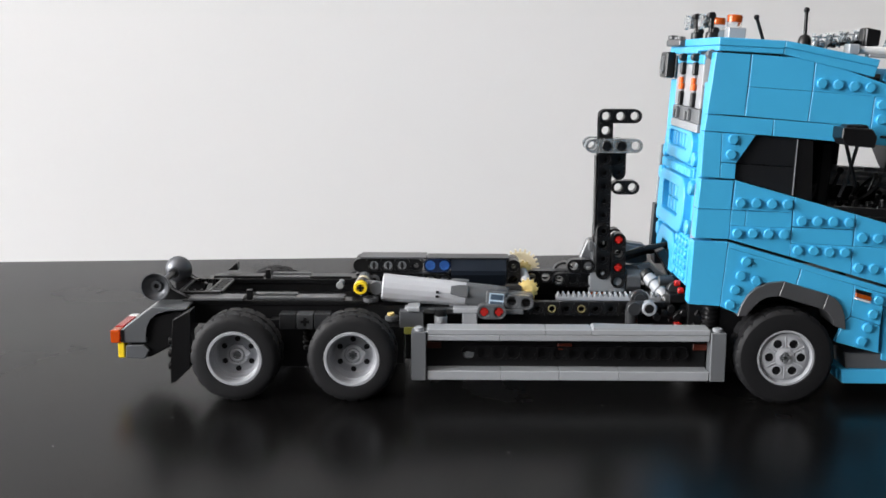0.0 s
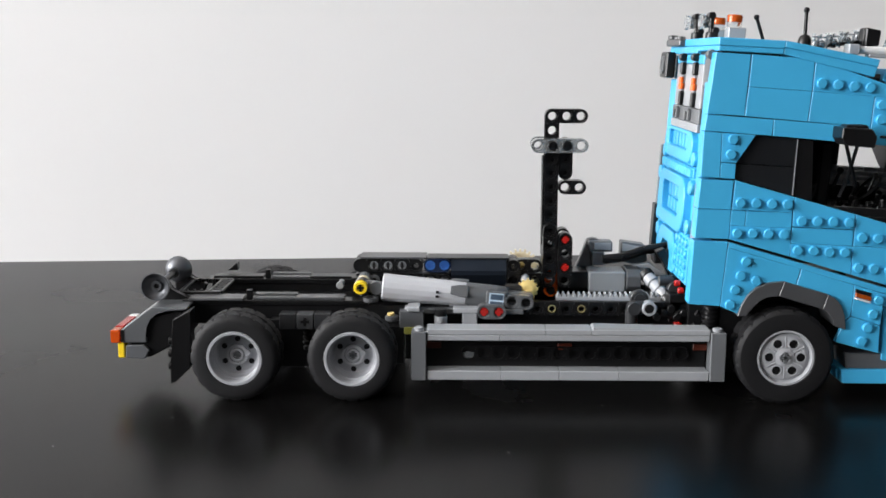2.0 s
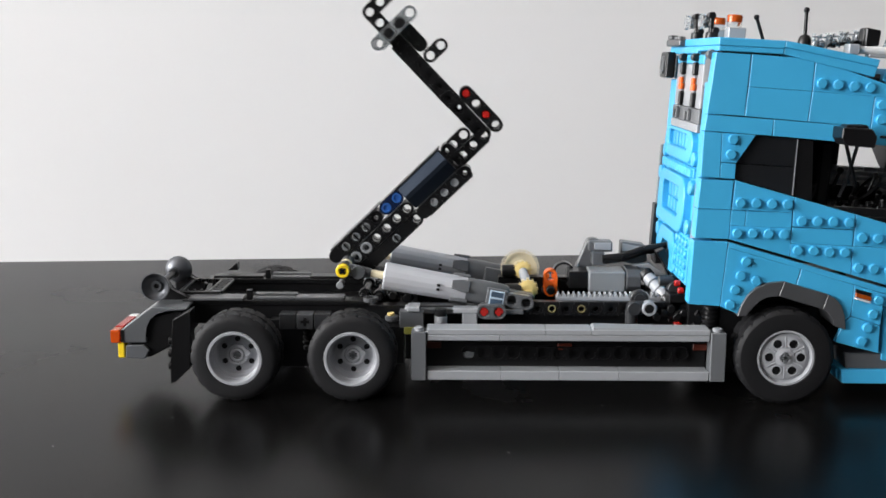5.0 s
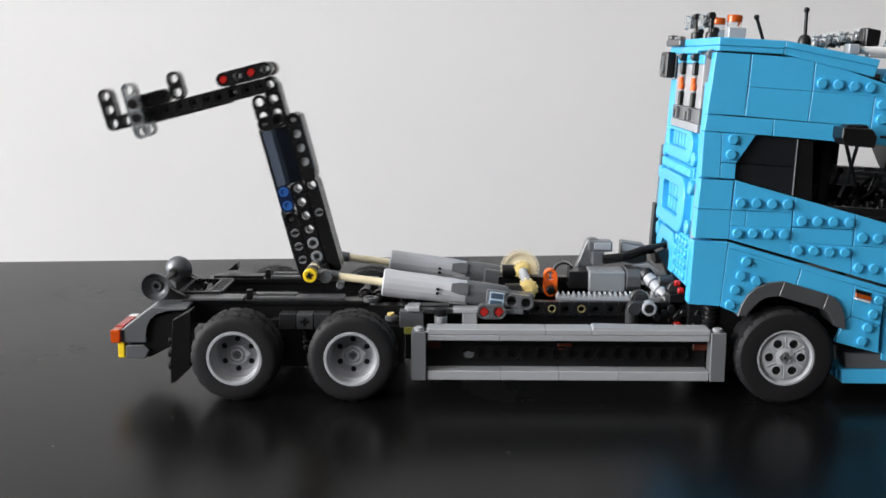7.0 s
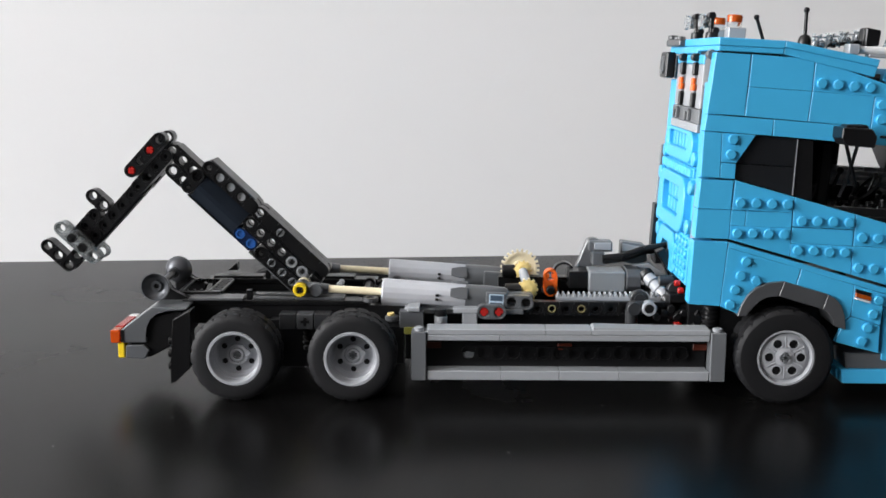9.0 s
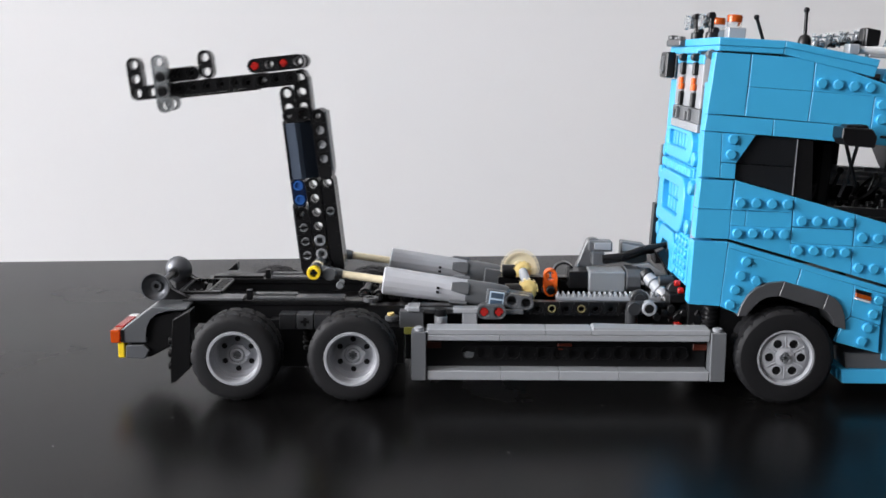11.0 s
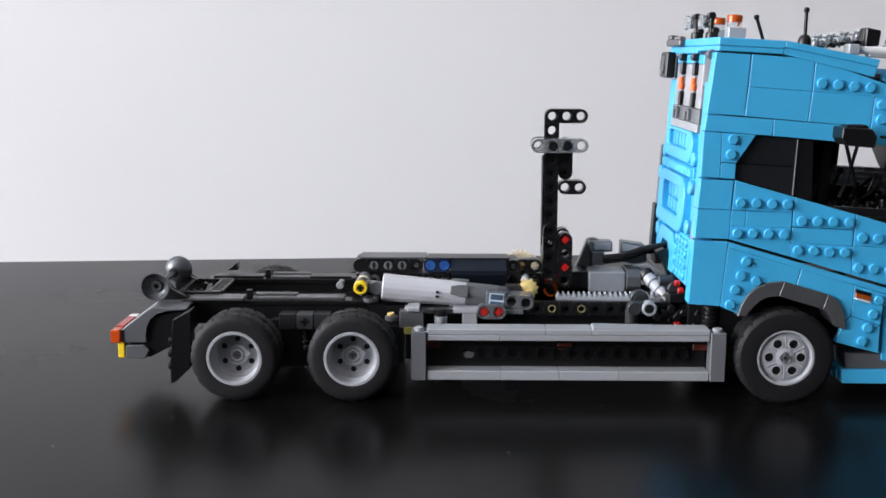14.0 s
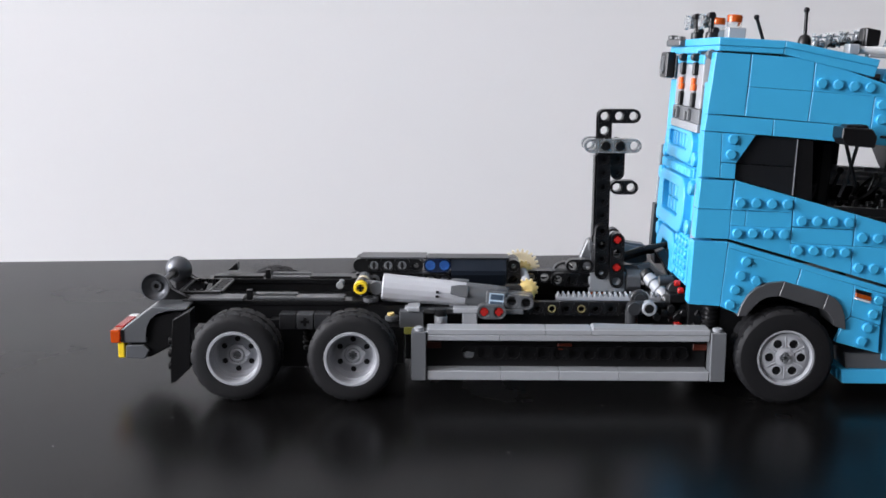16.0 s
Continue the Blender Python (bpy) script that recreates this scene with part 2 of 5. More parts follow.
# ---------------------------------------------------------------- room
def room():
    """White room round the table; the wall behind the table stands a little askew to the truck."""
    turn = pose(0, 0, 0, 0, 0, 4.6)
    lo, hi, far, near, top, ground_z = -3450, 2200, 333, -3200, 1850, -740

    def slab(name, x0, x1, y0, y1, z0, z1, mat, label, category):
        ob = plain_box(name, (x0, y0, z0), (x1, y1, z1), mat, label, category)
        ob.matrix_basis = turn
        return ob

    slab("wall_north", lo, hi, far, far + 100, ground_z, top, WALL, "plain matt white painted wall behind the table", "wall")
    # South and east walls are unseen and made dark to limit bounce light.
    slab("wall_south", lo, hi, near - 100, near, ground_z, top, ABSORBER, "unseen dark wall behind the viewer, added to cut fill light", "wall")
    slab("wall_east", hi, hi + 100, near, far, ground_z, top, ABSORBER, "unseen dark side wall, added to cut fill light", "wall")
    bm = bmesh.new()
    box(bm, lo - 100, lo, near, -2550, ground_z, top, 0)
    box(bm, lo - 100, lo, 330, far, ground_z, top, 0)
    box(bm, lo - 100, lo, -2550, 330, ground_z, 380, 0)
    box(bm, lo - 100, lo, -2550, 330, 1720, top, 0)
    w = tagged(part("wall_west", bm, WALL, at=turn), "white side wall with a wide window opening", "wall", kind="structure")
    slab("floor", lo, hi, near, far, ground_z - 60, ground_z, FLOOR, "brown wooden floor under the table", "floor")
    slab("ceiling", lo - 100, hi + 100, near - 100, far + 100, top, top + 80, WALL, "plain white ceiling", "ceiling")
    return w


def table():
    top = new("table")
    tagged(top, "black lacquered table with a satin, slightly dusty top", "table")
    turn = pose(0, 0, 0, 0, 0, 4.6)
    bm = bmesh.new()
    box(bm, -900, 900, -760, 331, -28, -1.9, 1.5)
    part("tabletop", bm, TABLE, top, at=turn)
    for x in (-850, 850):
        for y in (-700, 270):
            bm = bmesh.new()
            box(bm, x - 30, x + 30, y - 30, y + 30, -739, -28.5, 2)
            part("leg", bm, TABLE, top, at=turn)
    return top


def wall_marks():
    """Two small scuffs on the wall behind the table."""
    for x, z, dx, dz, n in ((-241, 97, 2.2, 0.42, 3), (13.6, 15.4, 1.3, 0.46, 5)):
        bm = bmesh.new()
        for k in range(n):
            bar(bm, (x + dx * k, 332.4, z + dz * k * k), (x + dx * (k + 1), 332.4, z + dz * (k + 1) ** 2), 0.085, 6)
        tagged(part("wall_mark", bm, WALL, at=pose(0, 0, 0, 0, 0, 4.6)), "small pale scuff on the white wall", "scuff", kind="structure")


room()
wall_marks()
table()
# ---------------------------------------------------------------- the truck
truck = new("toy_truck")
tagged(truck, "azure and black brick-built toy hook-lift truck standing on a black table", "toy truck")
NEAR, FAR = -68.0, 62.0  # outer sides of the truck


# ---- wheels
def tyre_mesh(w=20.0, r=23.1):
    """A tyre with a smooth sidewall, a raised rim guard and staggered, slanted tread blocks."""
    bm = bmesh.new()
    seg = 120
    prof = [(14.0, 0.8), (15.0, 0.15), (16.2, 0.0), (16.6, 0.35), (19.0, 0.3), (19.3, 0.0), (r - 2.0, 0.5), (r - 1.0, 1.2), (r, 2.2), (r, 4.2), (r, 6.4), (r, 8.8), (r - 0.9, 9.2), (r - 0.9, 10.8), (r, 11.2), (r, 13.6), (r, 15.8), (r, 17.8), (r - 1.0, 18.8), (r - 2.0, 19.5), (19.3, 20.0), (15.0, 19.85), (14.0, 19.2), (13.2, 17), (13.2, 3)]
    rings = []
    for q, h in prof:
        ring = []
        for k in range(seg):
            t = 2 * math.pi * k / seg
            g = q
            if q > r - 1.5:  # grooves lean across the tread and change side at its middle
                shift = round(h * 0.35) if h < 10 else 4 - round((20 - h) * 0.35)
                if (k + shift) % 6 == 0:
                    g = q - (0.85 if q > r - 0.95 else 0.4)
                elif 5.5 < h < 7 or 13 < h < 15:
                    g = q - (0.5 if (k + shift) % 6 == 3 else 0)
            ring.append(bm.verts.new((g * math.cos(t), 20 - h, g * math.sin(t))))
        rings.append(ring)
    for p, q in zip(rings, rings[1:] + rings[:1]):
        for k in range(seg):
            j = (k + 1) % seg
            bm.faces.new((p[k], p[j], q[j], q[k]))
    return bm


def rim_rear(bm):
    """Deep-dished rim with a stepped wall and a notched hub plate."""
    lathe(bm, [(13.1, 12), (14.7, 14), (14.7, 19.2), (14.3, 20.0), (13.0, 20.0), (12.6, 19.4), (12.3, 15.6), (11.7, 15.2), (11.4, 11.0), (10.6, 10.2), (10.2, 9.5), (0, 9.5)], (0, 20, 0), "y", 56)
    lathe(bm, [(5.7, 9.4), (5.7, 11.4), (5.4, 11.8), (4.4, 11.8), (4.2, 11.2), (3.7, 11.2), (3.5, 12.2), (3.2, 12.5), (2.3, 12.5), (2.3, 10.6), (0, 10.6)], (0, 20, 0), "y", 32)
    for k in range(8):
        t = radians(45 * k + 10)
        rod(bm, (5.2 * math.cos(t), 20 - 10.6, 5.2 * math.sin(t)), "y", 0.8 if k else 1.7, 2.5, 10)


def rim_front(bm):
    """Shallow rim with a domed disc."""
    lathe(bm, [(13.1, 6), (15.5, 14), (15.5, 19.0), (15.1, 19.6), (13.6, 19.6), (13.3, 19.0), (13.0, 17.6), (12.6, 17.3), (12.1, 17.8), (10.8, 18.3), (5.2, 18.0), (4.9, 18.5), (3.6, 18.7), (3.2, 19.0), (2.6, 19.0), (2.4, 17.6), (0, 17.6)], (0, 20, 0), "y", 56)
    for k in range(6):
        t = radians(60 * k)
        c = (8.1 * math.cos(t), 20, 8.1 * math.sin(t))
        lathe(bm, [(3.0, 18.0), (2.9, 18.5), (2.3, 18.5), (2.2, 18.0)], c, "y", 18)
        u = radians(60 * k + 30)
        bar(bm, (4.6 * math.cos(u), 2.1, 4.6 * math.sin(u)), (11.0 * math.cos(u), 1.95, 11.0 * math.sin(u)), 0.55, 8)


def wheel(x, y, z, front, turn):
    """A wheel whose outer side lies at y; far wheels are turned round."""
    bm = tyre_mesh(r=25.0 if front else 23.1)
    at = pose(x / 1000, y / 1000, z / 1000, 0, turn, 0 if y < 0 else 180)
    tyre = smooth(part("wheel", bm, RUBBER, truck, "black rubber tyre with block tread on a grey rim", at), 22)
    bm = bmesh.new()
    (rim_front if front else rim_rear)(bm)
    smooth(part("rim", bm, SILVER, tyre, "light grey plastic rim"), 30)
    holes = bmesh.new()
    for k in range(6):
        t = radians(60 * k + (0 if front else 30))
        r, d = (8.1, 1.9) if front else (8.1, 1.15)
        yy = 20 - (18.22 if front else 9.55)
        lathe(holes, [(d + 0.35, 0.0), (d + 0.3, 0.12), (d, 0.14), (d - 0.1, 0.05), (0, 0.05)], (r * math.cos(t), yy, r * math.sin(t)), "y", 14)
    part("bolt_hole", holes, BLACK, tyre)
    bm = bmesh.new()
    yy = 20 - (19.25 if front else 12.3)
    q = 3.0 if front else 1.95
    box(bm, -q, q, yy, yy + 3, -0.9, 0.9, 0.15)
    box(bm, -0.9, 0.9, yy, yy + 3.02, -q, q, 0.15)
    part("axle", bm, DARK, tyre, "dark grey cross axle end")
    return tyre


for i, (x, front) in enumerate(((-117.1, False), (-56.3, False), (166.5, True))):
    wheel(x, NEAR - 5, 23.0 if front else 21.2, front, 0)
    wheel(x, FAR, 23.0 if front else 21.2, front, 20 * i)


def piece(name, mat, build, parent=truck, label="", soft=False, at=None):
    bm = bmesh.new()
    build(bm)
    ob = part(name, bm, mat, parent, label, at)
    return smooth(ob) if soft else ob


def block(name, mat, x0, x1, y0, y1, z0, z1, parent=truck, label="", bev=0.35):
    return piece(name, mat, lambda bm: box(bm, x0, x1, y0, y1, z0, z1, bev), parent, label)


def beam_part(name, mat, cells, x, z, y0, y1, a=0.0, parent=truck, label="", solid=(), at=None, blind=()):
    return piece(name, mat, lambda bm: beam(bm, cells, x, z, y0, y1, a, solid=solid, blind=blind), parent, label, at=at)


def row(n):
    return [(i, 0) for i in range(n)]


def pin_part(mat, x, z, y, parent=truck, cross=False, label="", k=1.0):
    return piece("pin", mat, lambda bm: pin(bm, x, z, y, cross=cross, k=k), parent, label, True)


def axle_end(mat, x, z, y, parent=truck, label="", r=2.1):
    """A cross-shaped axle end sunk in a beam's hole."""
    p = piece("axle_pin", mat, lambda bm: (box(bm, x - r, x + r, y, y + 3, z - 0.85, z + 0.85, 0.15), box(bm, x - 0.85, x + 0.85, y + 0.02, y + 3, z - r, z + r, 0.15), rod(bm, (x, y + 2.0, z), "y", r + 0.3, 2.4, 16)), parent, label)
    return p


def slotted_pin(mat, x, z, y, parent, k=0.85):
    """A hollow friction pin with a slot across its mouth."""
    p = piece("pin", mat, lambda bm: lathe(bm, [(2.9 * k, -2), (2.9 * k, -0.4), (2.7 * k, -0.2), (2.0 * k, -0.2), (1.9 * k, -1.6), (0, -1.6)], (x, y, z), "y", 18), parent, "grey slotted pin", True)
    piece("slot", BLACK, lambda bm: box(bm, x - 0.45, x + 0.45, y + 0.12, y + 1.0, z - 2.6 * k, z + 2.6 * k, 0), p)
    return p


# ---- chassis
block("chassis_rail", BLACK, -150, 126, -34, -26, 30, 40.5, label="black studless frame rail")
block("chassis_rail", BLACK, -150, 126, 22, 30, 30, 40.5, label="black studless frame rail")
for x in (-148, -96, -36, 20, 64, 112):
    block("cross_member", BLACK, x, x + 10, -26, 22, 28, 33.8)
block("axle_beam", BLACK, -120, -112, -48, 42, 20, 27)
block("axle_beam", BLACK, -60, -52, -48, 42, 20, 27)
block("axle_beam", BLACK, 163, 171, -48, 42, 20, 27)
block("gearbox", BLACK, -104, -68, -40, 36, 7, 34)
block("exhaust_box", BLACK, -48, -31, -40, 36, 9, 30)
block("underbody", BLACK, -30, 128, -44, 38, 13, 30)
block("front_underbody", BLACK, 122, 236, -44, 38, 26, 46)
block("front_underbody", BLACK, 192, 250, -46, 40, 7, 25.8)
block("wheel_well", BLACK, 138, 200, -48, -42, 8, 44)


# ---- side skirt box between the axles
def skirt(y, s):
    """s is 1 when the outer face looks towards -y."""
    a, b = (y, y + 12) if s > 0 else (y - 12, y)
    t0, t1 = (y, y + 8) if s > 0 else (y - 8, y)
    for x0, x1 in ((-17.6, 44.2), (44.3, 67.9), (68.0, 129.0)):
        block("skirt_tile", LIGHT, x0, x1, a, b, 33.0, 35.9, label="light grey smooth tile")
    for x0, x1 in ((-17.6, 20.4), (20.5, 128.8)):
        block("skirt_tile", LIGHT, x0, x1, a, b, 29.8, 32.85)
    for x0, x1 in ((-17.6, 21.0), (21.1, 51.4), (51.5, 82.5), (82.6, 129.0)):
        block("skirt_tile", LIGHT, x0, x1, a, b, 8.6, 13.6)
    for x0, x1 in ((-25.6, -17.9), (129.3, 137.2)):
        block("skirt_post", MIDDARK, x0, x1, t0 - 1 * s, t1, 8.6, 34.6, label="dark grey smooth post")
        stud_z = bmesh.new()
        lathe(stud_z, [(2.6, 0), (2.6, 1.6), (2.3, 1.8), (0, 1.8)], ((x0 + x1) / 2, (t0 + t1) / 2 - 0.5 * s, 34.5), "z", 18)
        part("stud", stud_z, LIGHT, truck)
    piece("skirt_tile", LIGHT, lambda bm: prism(bm, [(68.5, 36.0), (101, 36.0), (101, 36.2), (69, 36.8)], min(a, b) + 1, max(a, b) - 1, 0.1), label="light grey tile, slightly lifted")
    yy = y + 9 * s
    block("skirt_panel", BLACK, -18, 129, min(yy, yy + 4 * s), max(yy, yy + 4 * s), 13.4, 30.0, label="black recessed panel with pin holes")


skirt(NEAR + 1, 1)
skirt(FAR - 1, -1)
beam_part("skirt_beam", BLACK, row(15), 4.0, 21.0, NEAR + 8.4, NEAR + 10.0, label="black beam with pin holes", blind=row(15))


# ---- cab
cab_at = pose(0.120, 0, 0.050, 0, 3.2, 0)
cab = block("cab", BLACK, 6, 100, NEAR + 3.2, 45.8, 24, 50)
cab.matrix_basis = cab_at
cab["label"] = "azure brick-built cab with rows of studs"


def side_plate(pts, studs=(), y=NEAR, t=3.0, mat=AZURE, name="cab_plate", label=""):
    """A plate of the cab's side: its outline and its studs, in the cab's own (x, z)."""
    cx, cz = sum(p[0] for p in pts) / len(pts), sum(p[1] for p in pts) / len(pts)
    sh = []
    for x, z in pts:  # leave a fine joint all round
        d = math.hypot(x - cx, z - cz)
        sh.append((x - 0.13 * (x - cx) / d * 1.4, z - 0.13 * (z - cz) / d * 1.4))
    bm = bmesh.new()
    prism(bm, sh, y, y + t, 0.22)
    for x, z in studs:
        stud(bm, x, z, y)
    ob = part(name, bm, mat, cab, label)
    return smooth(ob, 28)


def cab_side():
    side_plate([(-2.1, 127.3), (15.1, 127.2), (15, 96.8), (-3.7, 96.9)], t=9.0)
    side_plate([(15.4, 127.2), (46.7, 126.5), (46.9, 110.8), (15.4, 111.3)])
    side_plate([(15.4, 111.3), (46.9, 110.8), (46.5, 95.8), (15, 96.8)])
    side_plate([(-3.7, 96.6), (29.7, 96), (29.8, 87.9), (-4.3, 88.5)], t=9.0)
    side_plate([(29.7, 96), (77.7, 94.8), (77.7, 86.4), (29.8, 87.9)])
    side_plate([(46.9, 110.8), (77.9, 110.1), (77.7, 94.8), (46.5, 95.8)])
    side_plate([(46.7, 126.5), (91.6, 113.9), (91.4, 109.5), (46.9, 110.8)], [(50.9, 114.9), (58.9, 114.7), (66.8, 114.4), (74.8, 114.2)])
    side_plate([(77.9, 110.1), (99.2, 109.4), (100.5, 85.5), (77.7, 86.4)], [(81.5, 106.2), (81.9, 99)])
    side_plate([(-4.3, 88.5), (4.8, 88.1), (6, 65.3), (-3.6, 65.3)], t=9.0)
    side_plate([(4.8, 88.1), (21.9, 88), (13.4, 73.1), (5.7, 73.3)], [(10.4, 85.1), (10.1, 77.5)])
    side_plate([(5.7, 73.3), (13.4, 73.1), (13.7, 65.2), (6, 65.3)])
    side_plate([(-3.5, 64.5), (13.2, 64.6), (13.3, 49.7), (-3.7, 49.3)], t=9.0)
    side_plate([(13.7, 64.9), (44.2, 58.1), (44.3, 50.1), (13.6, 49.7)], [(17.4, 53.7), (25.4, 53.9), (33.2, 54), (41, 54.2)])
    side_plate([(44.2, 58.1), (76, 51.1), (76.1, 43.3), (44.8, 42.9)], [(49, 46.3), (57, 46.5), (64.9, 46.7), (72.8, 46.8)])
    side_plate([(76, 51.1), (108.2, 43.7), (108.6, 35), (76.6, 34.9)], [(80.3, 39.5), (88.3, 39.4), (96.3, 39.2), (104.3, 39.1)])
    side_plate([(-3.7, 49.3), (13.3, 49.7), (13.8, 34.7), (-3.6, 34.2)], t=9.0)
    side_plate([(13.3, 49.7), (21, 49.6), (21, 41.8), (13.6, 41.9)])
    side_plate([(21, 49.6), (44.3, 50.1), (44.6, 42.3), (21, 41.8)])
    side_plate([(13.6, 41.9), (44.6, 42.3), (45.5, 27.5), (13.8, 34.7)], [(17.4, 38.1), (25.2, 38.4), (33.1, 38.7), (41, 38.9)])
    side_plate([(44.9, 42.6), (75.9, 43), (76.4, 34.9), (45, 34.5)])
    side_plate([(45, 34.5), (76.4, 34.9), (77.4, 20), (45.5, 27.5)], [(48.8, 31.2), (56.8, 31.4), (64.7, 31.3), (72.6, 31.4)])
    side_plate([(76.4, 34.9), (108.6, 35), (110.6, 12.3), (77.4, 20)], [(80.3, 24), (88.1, 23.9), (96.1, 23.8), (103.9, 23.6)])
    # below the dark groove
    side_plate([(-3.8, 33.1), (13.6, 33.5), (12.8, -0.4), (-3.4, -0.2)], t=9.0)
    side_plate([(13.9, 33.2), (110.8, 10.8), (110.9, 7.8), (13.6, 30.6)])
    side_plate([(13.6, 30.6), (51.9, 21.7), (50.3, 13.1), (33.3, 13.5), (26, 6), (22.5, -4), (12.8, -0.4)], [(23.5, 23.9), (21.5, 16.4), (19.4, 8.9), (17.6, 1), (29.5, 14.2)])
    side_plate([(51.9, 21.7), (79.7, 15.1), (80.1, -1.5), (75.9, -5.3), (67.6, 8.8), (50.3, 13.1)])
    side_plate([(79.7, 15.1), (110.9, 7.5), (110.7, 2.8), (95.4, 5.4), (95.7, -5.6), (80.1, -1.5)], [(92.7, 7.9)])
    side_plate([(80.1, -1.5), (95.7, -5.6), (96.7, -20.3), (73.5, -15.6), (76.5, -5.3)], [(90.8, 0.4), (88.9, -6.9), (86.9, -14.2)])
    # dark mudguard in three runs
    for pts in ([(21.7, -4.7), (23.1, 1.1), (25.9, 6.9), (30.1, 11.3), (36.1, 14), (43.5, 15), (41.5, 7.2), (35.8, 6.6), (31.8, 4), (28.7, -0.1), (26, -4.1)],
                [(43.5, 15), (66.6, 9.6), (64.4, 1.8), (41.5, 7.2)],
                [(66.6, 9.6), (70.9, 7.5), (74.2, 4.1), (76.3, -0.8), (77.8, -8.5), (71.5, -6.8), (70.1, -2.4), (67.7, 0.2), (64.4, 1.8)]):
        side_plate(pts, y=NEAR - 2, t=22, mat=SLATE, name="mudguard", label="dark grey curved mudguard")
    # turn light
    side_plate([(80.3, 13.1), (89.1, 11.3), (88.8, 9.2), (80.2, 11.3)], y=NEAR - 0.6, mat=BLACK, name="turn_light_base")
    side_plate([(80.2, 8.8), (89.1, 6.9), (89, 5.9), (80.2, 7.8)], y=NEAR - 1.2, mat=WHITE, name="turn_light_base")
    side_plate([(80.5, 11.3), (89.1, 9.5), (89.1, 7.1), (80.5, 9)], y=NEAR - 1.4, mat=AMBER, name="turn_light", label="amber clear turn light")


cab_side()
def prism_x(bm, pts, x0, x1, bev=0.25):
    """A plate with the outline pts (y, z) from x0 to x1."""
    old = set(bm.verts)
    prism(bm, pts, x0, x1, bev)
    for v in bm.verts:
        if v not in old:
            v.co = Vector((v.co.y, v.co.x, v.co.z))


def rounded(a0, a1, b0, b1, r, n=5):
    """The outline of a rounded rectangle."""
    pts = []
    for cx, cy, s in ((a1 - r, b1 - r, 0), (a0 + r, b1 - r, 90), (a0 + r, b0 + r, 180), (a1 - r, b0 + r, 270)):
        for k in range(n + 1):
            t = radians(s + 90 * k / n)
            pts.append((cx + r * math.cos(t), cy + r * math.sin(t)))
    return pts


def ring_x(bm, outer, inner, x0, x1):
    """A plate with a rounded outline (y, z) and an opening of as many points, from x0 to x1."""
    loops = [[bm.verts.new((x, p[0], p[1])) for p in pts] for x in (x0, x1) for pts in (outer, inner)]
    of, nf, ob_, nb = loops
    for p, q in ((of, nf), (nf, nb), (nb, ob_), (ob_, of)):
        for i in range(len(p)):
            j = (i + 1) % len(p)
            bm.faces.new((p[i], p[j], q[j], q[i]))
    edge = [e for e in bm.edges if all(abs(v.co.x - x0) < 1e-6 for v in e.verts) and len({v in of for v in e.verts}) == 1]
    bmesh.ops.bevel(bm, geom=edge, offset=0.5, segments=1, affect="EDGES", clamp_overlap=True)


def cab_block(name, mat, x0, x1, y0, y1, z0, z1, label="", bev=0.35):
    return block(name, mat, x0, x1, y0, y1, z0, z1, cab, label, bev)


def cab_piece(name, mat, build, label="", soft=False):
    return piece(name, mat, build, cab, label, soft)


def put(p, y):
    """A point (x, z) with its depth y."""
    return (p[0], y, p[1])


CAB_FAR = 50.0


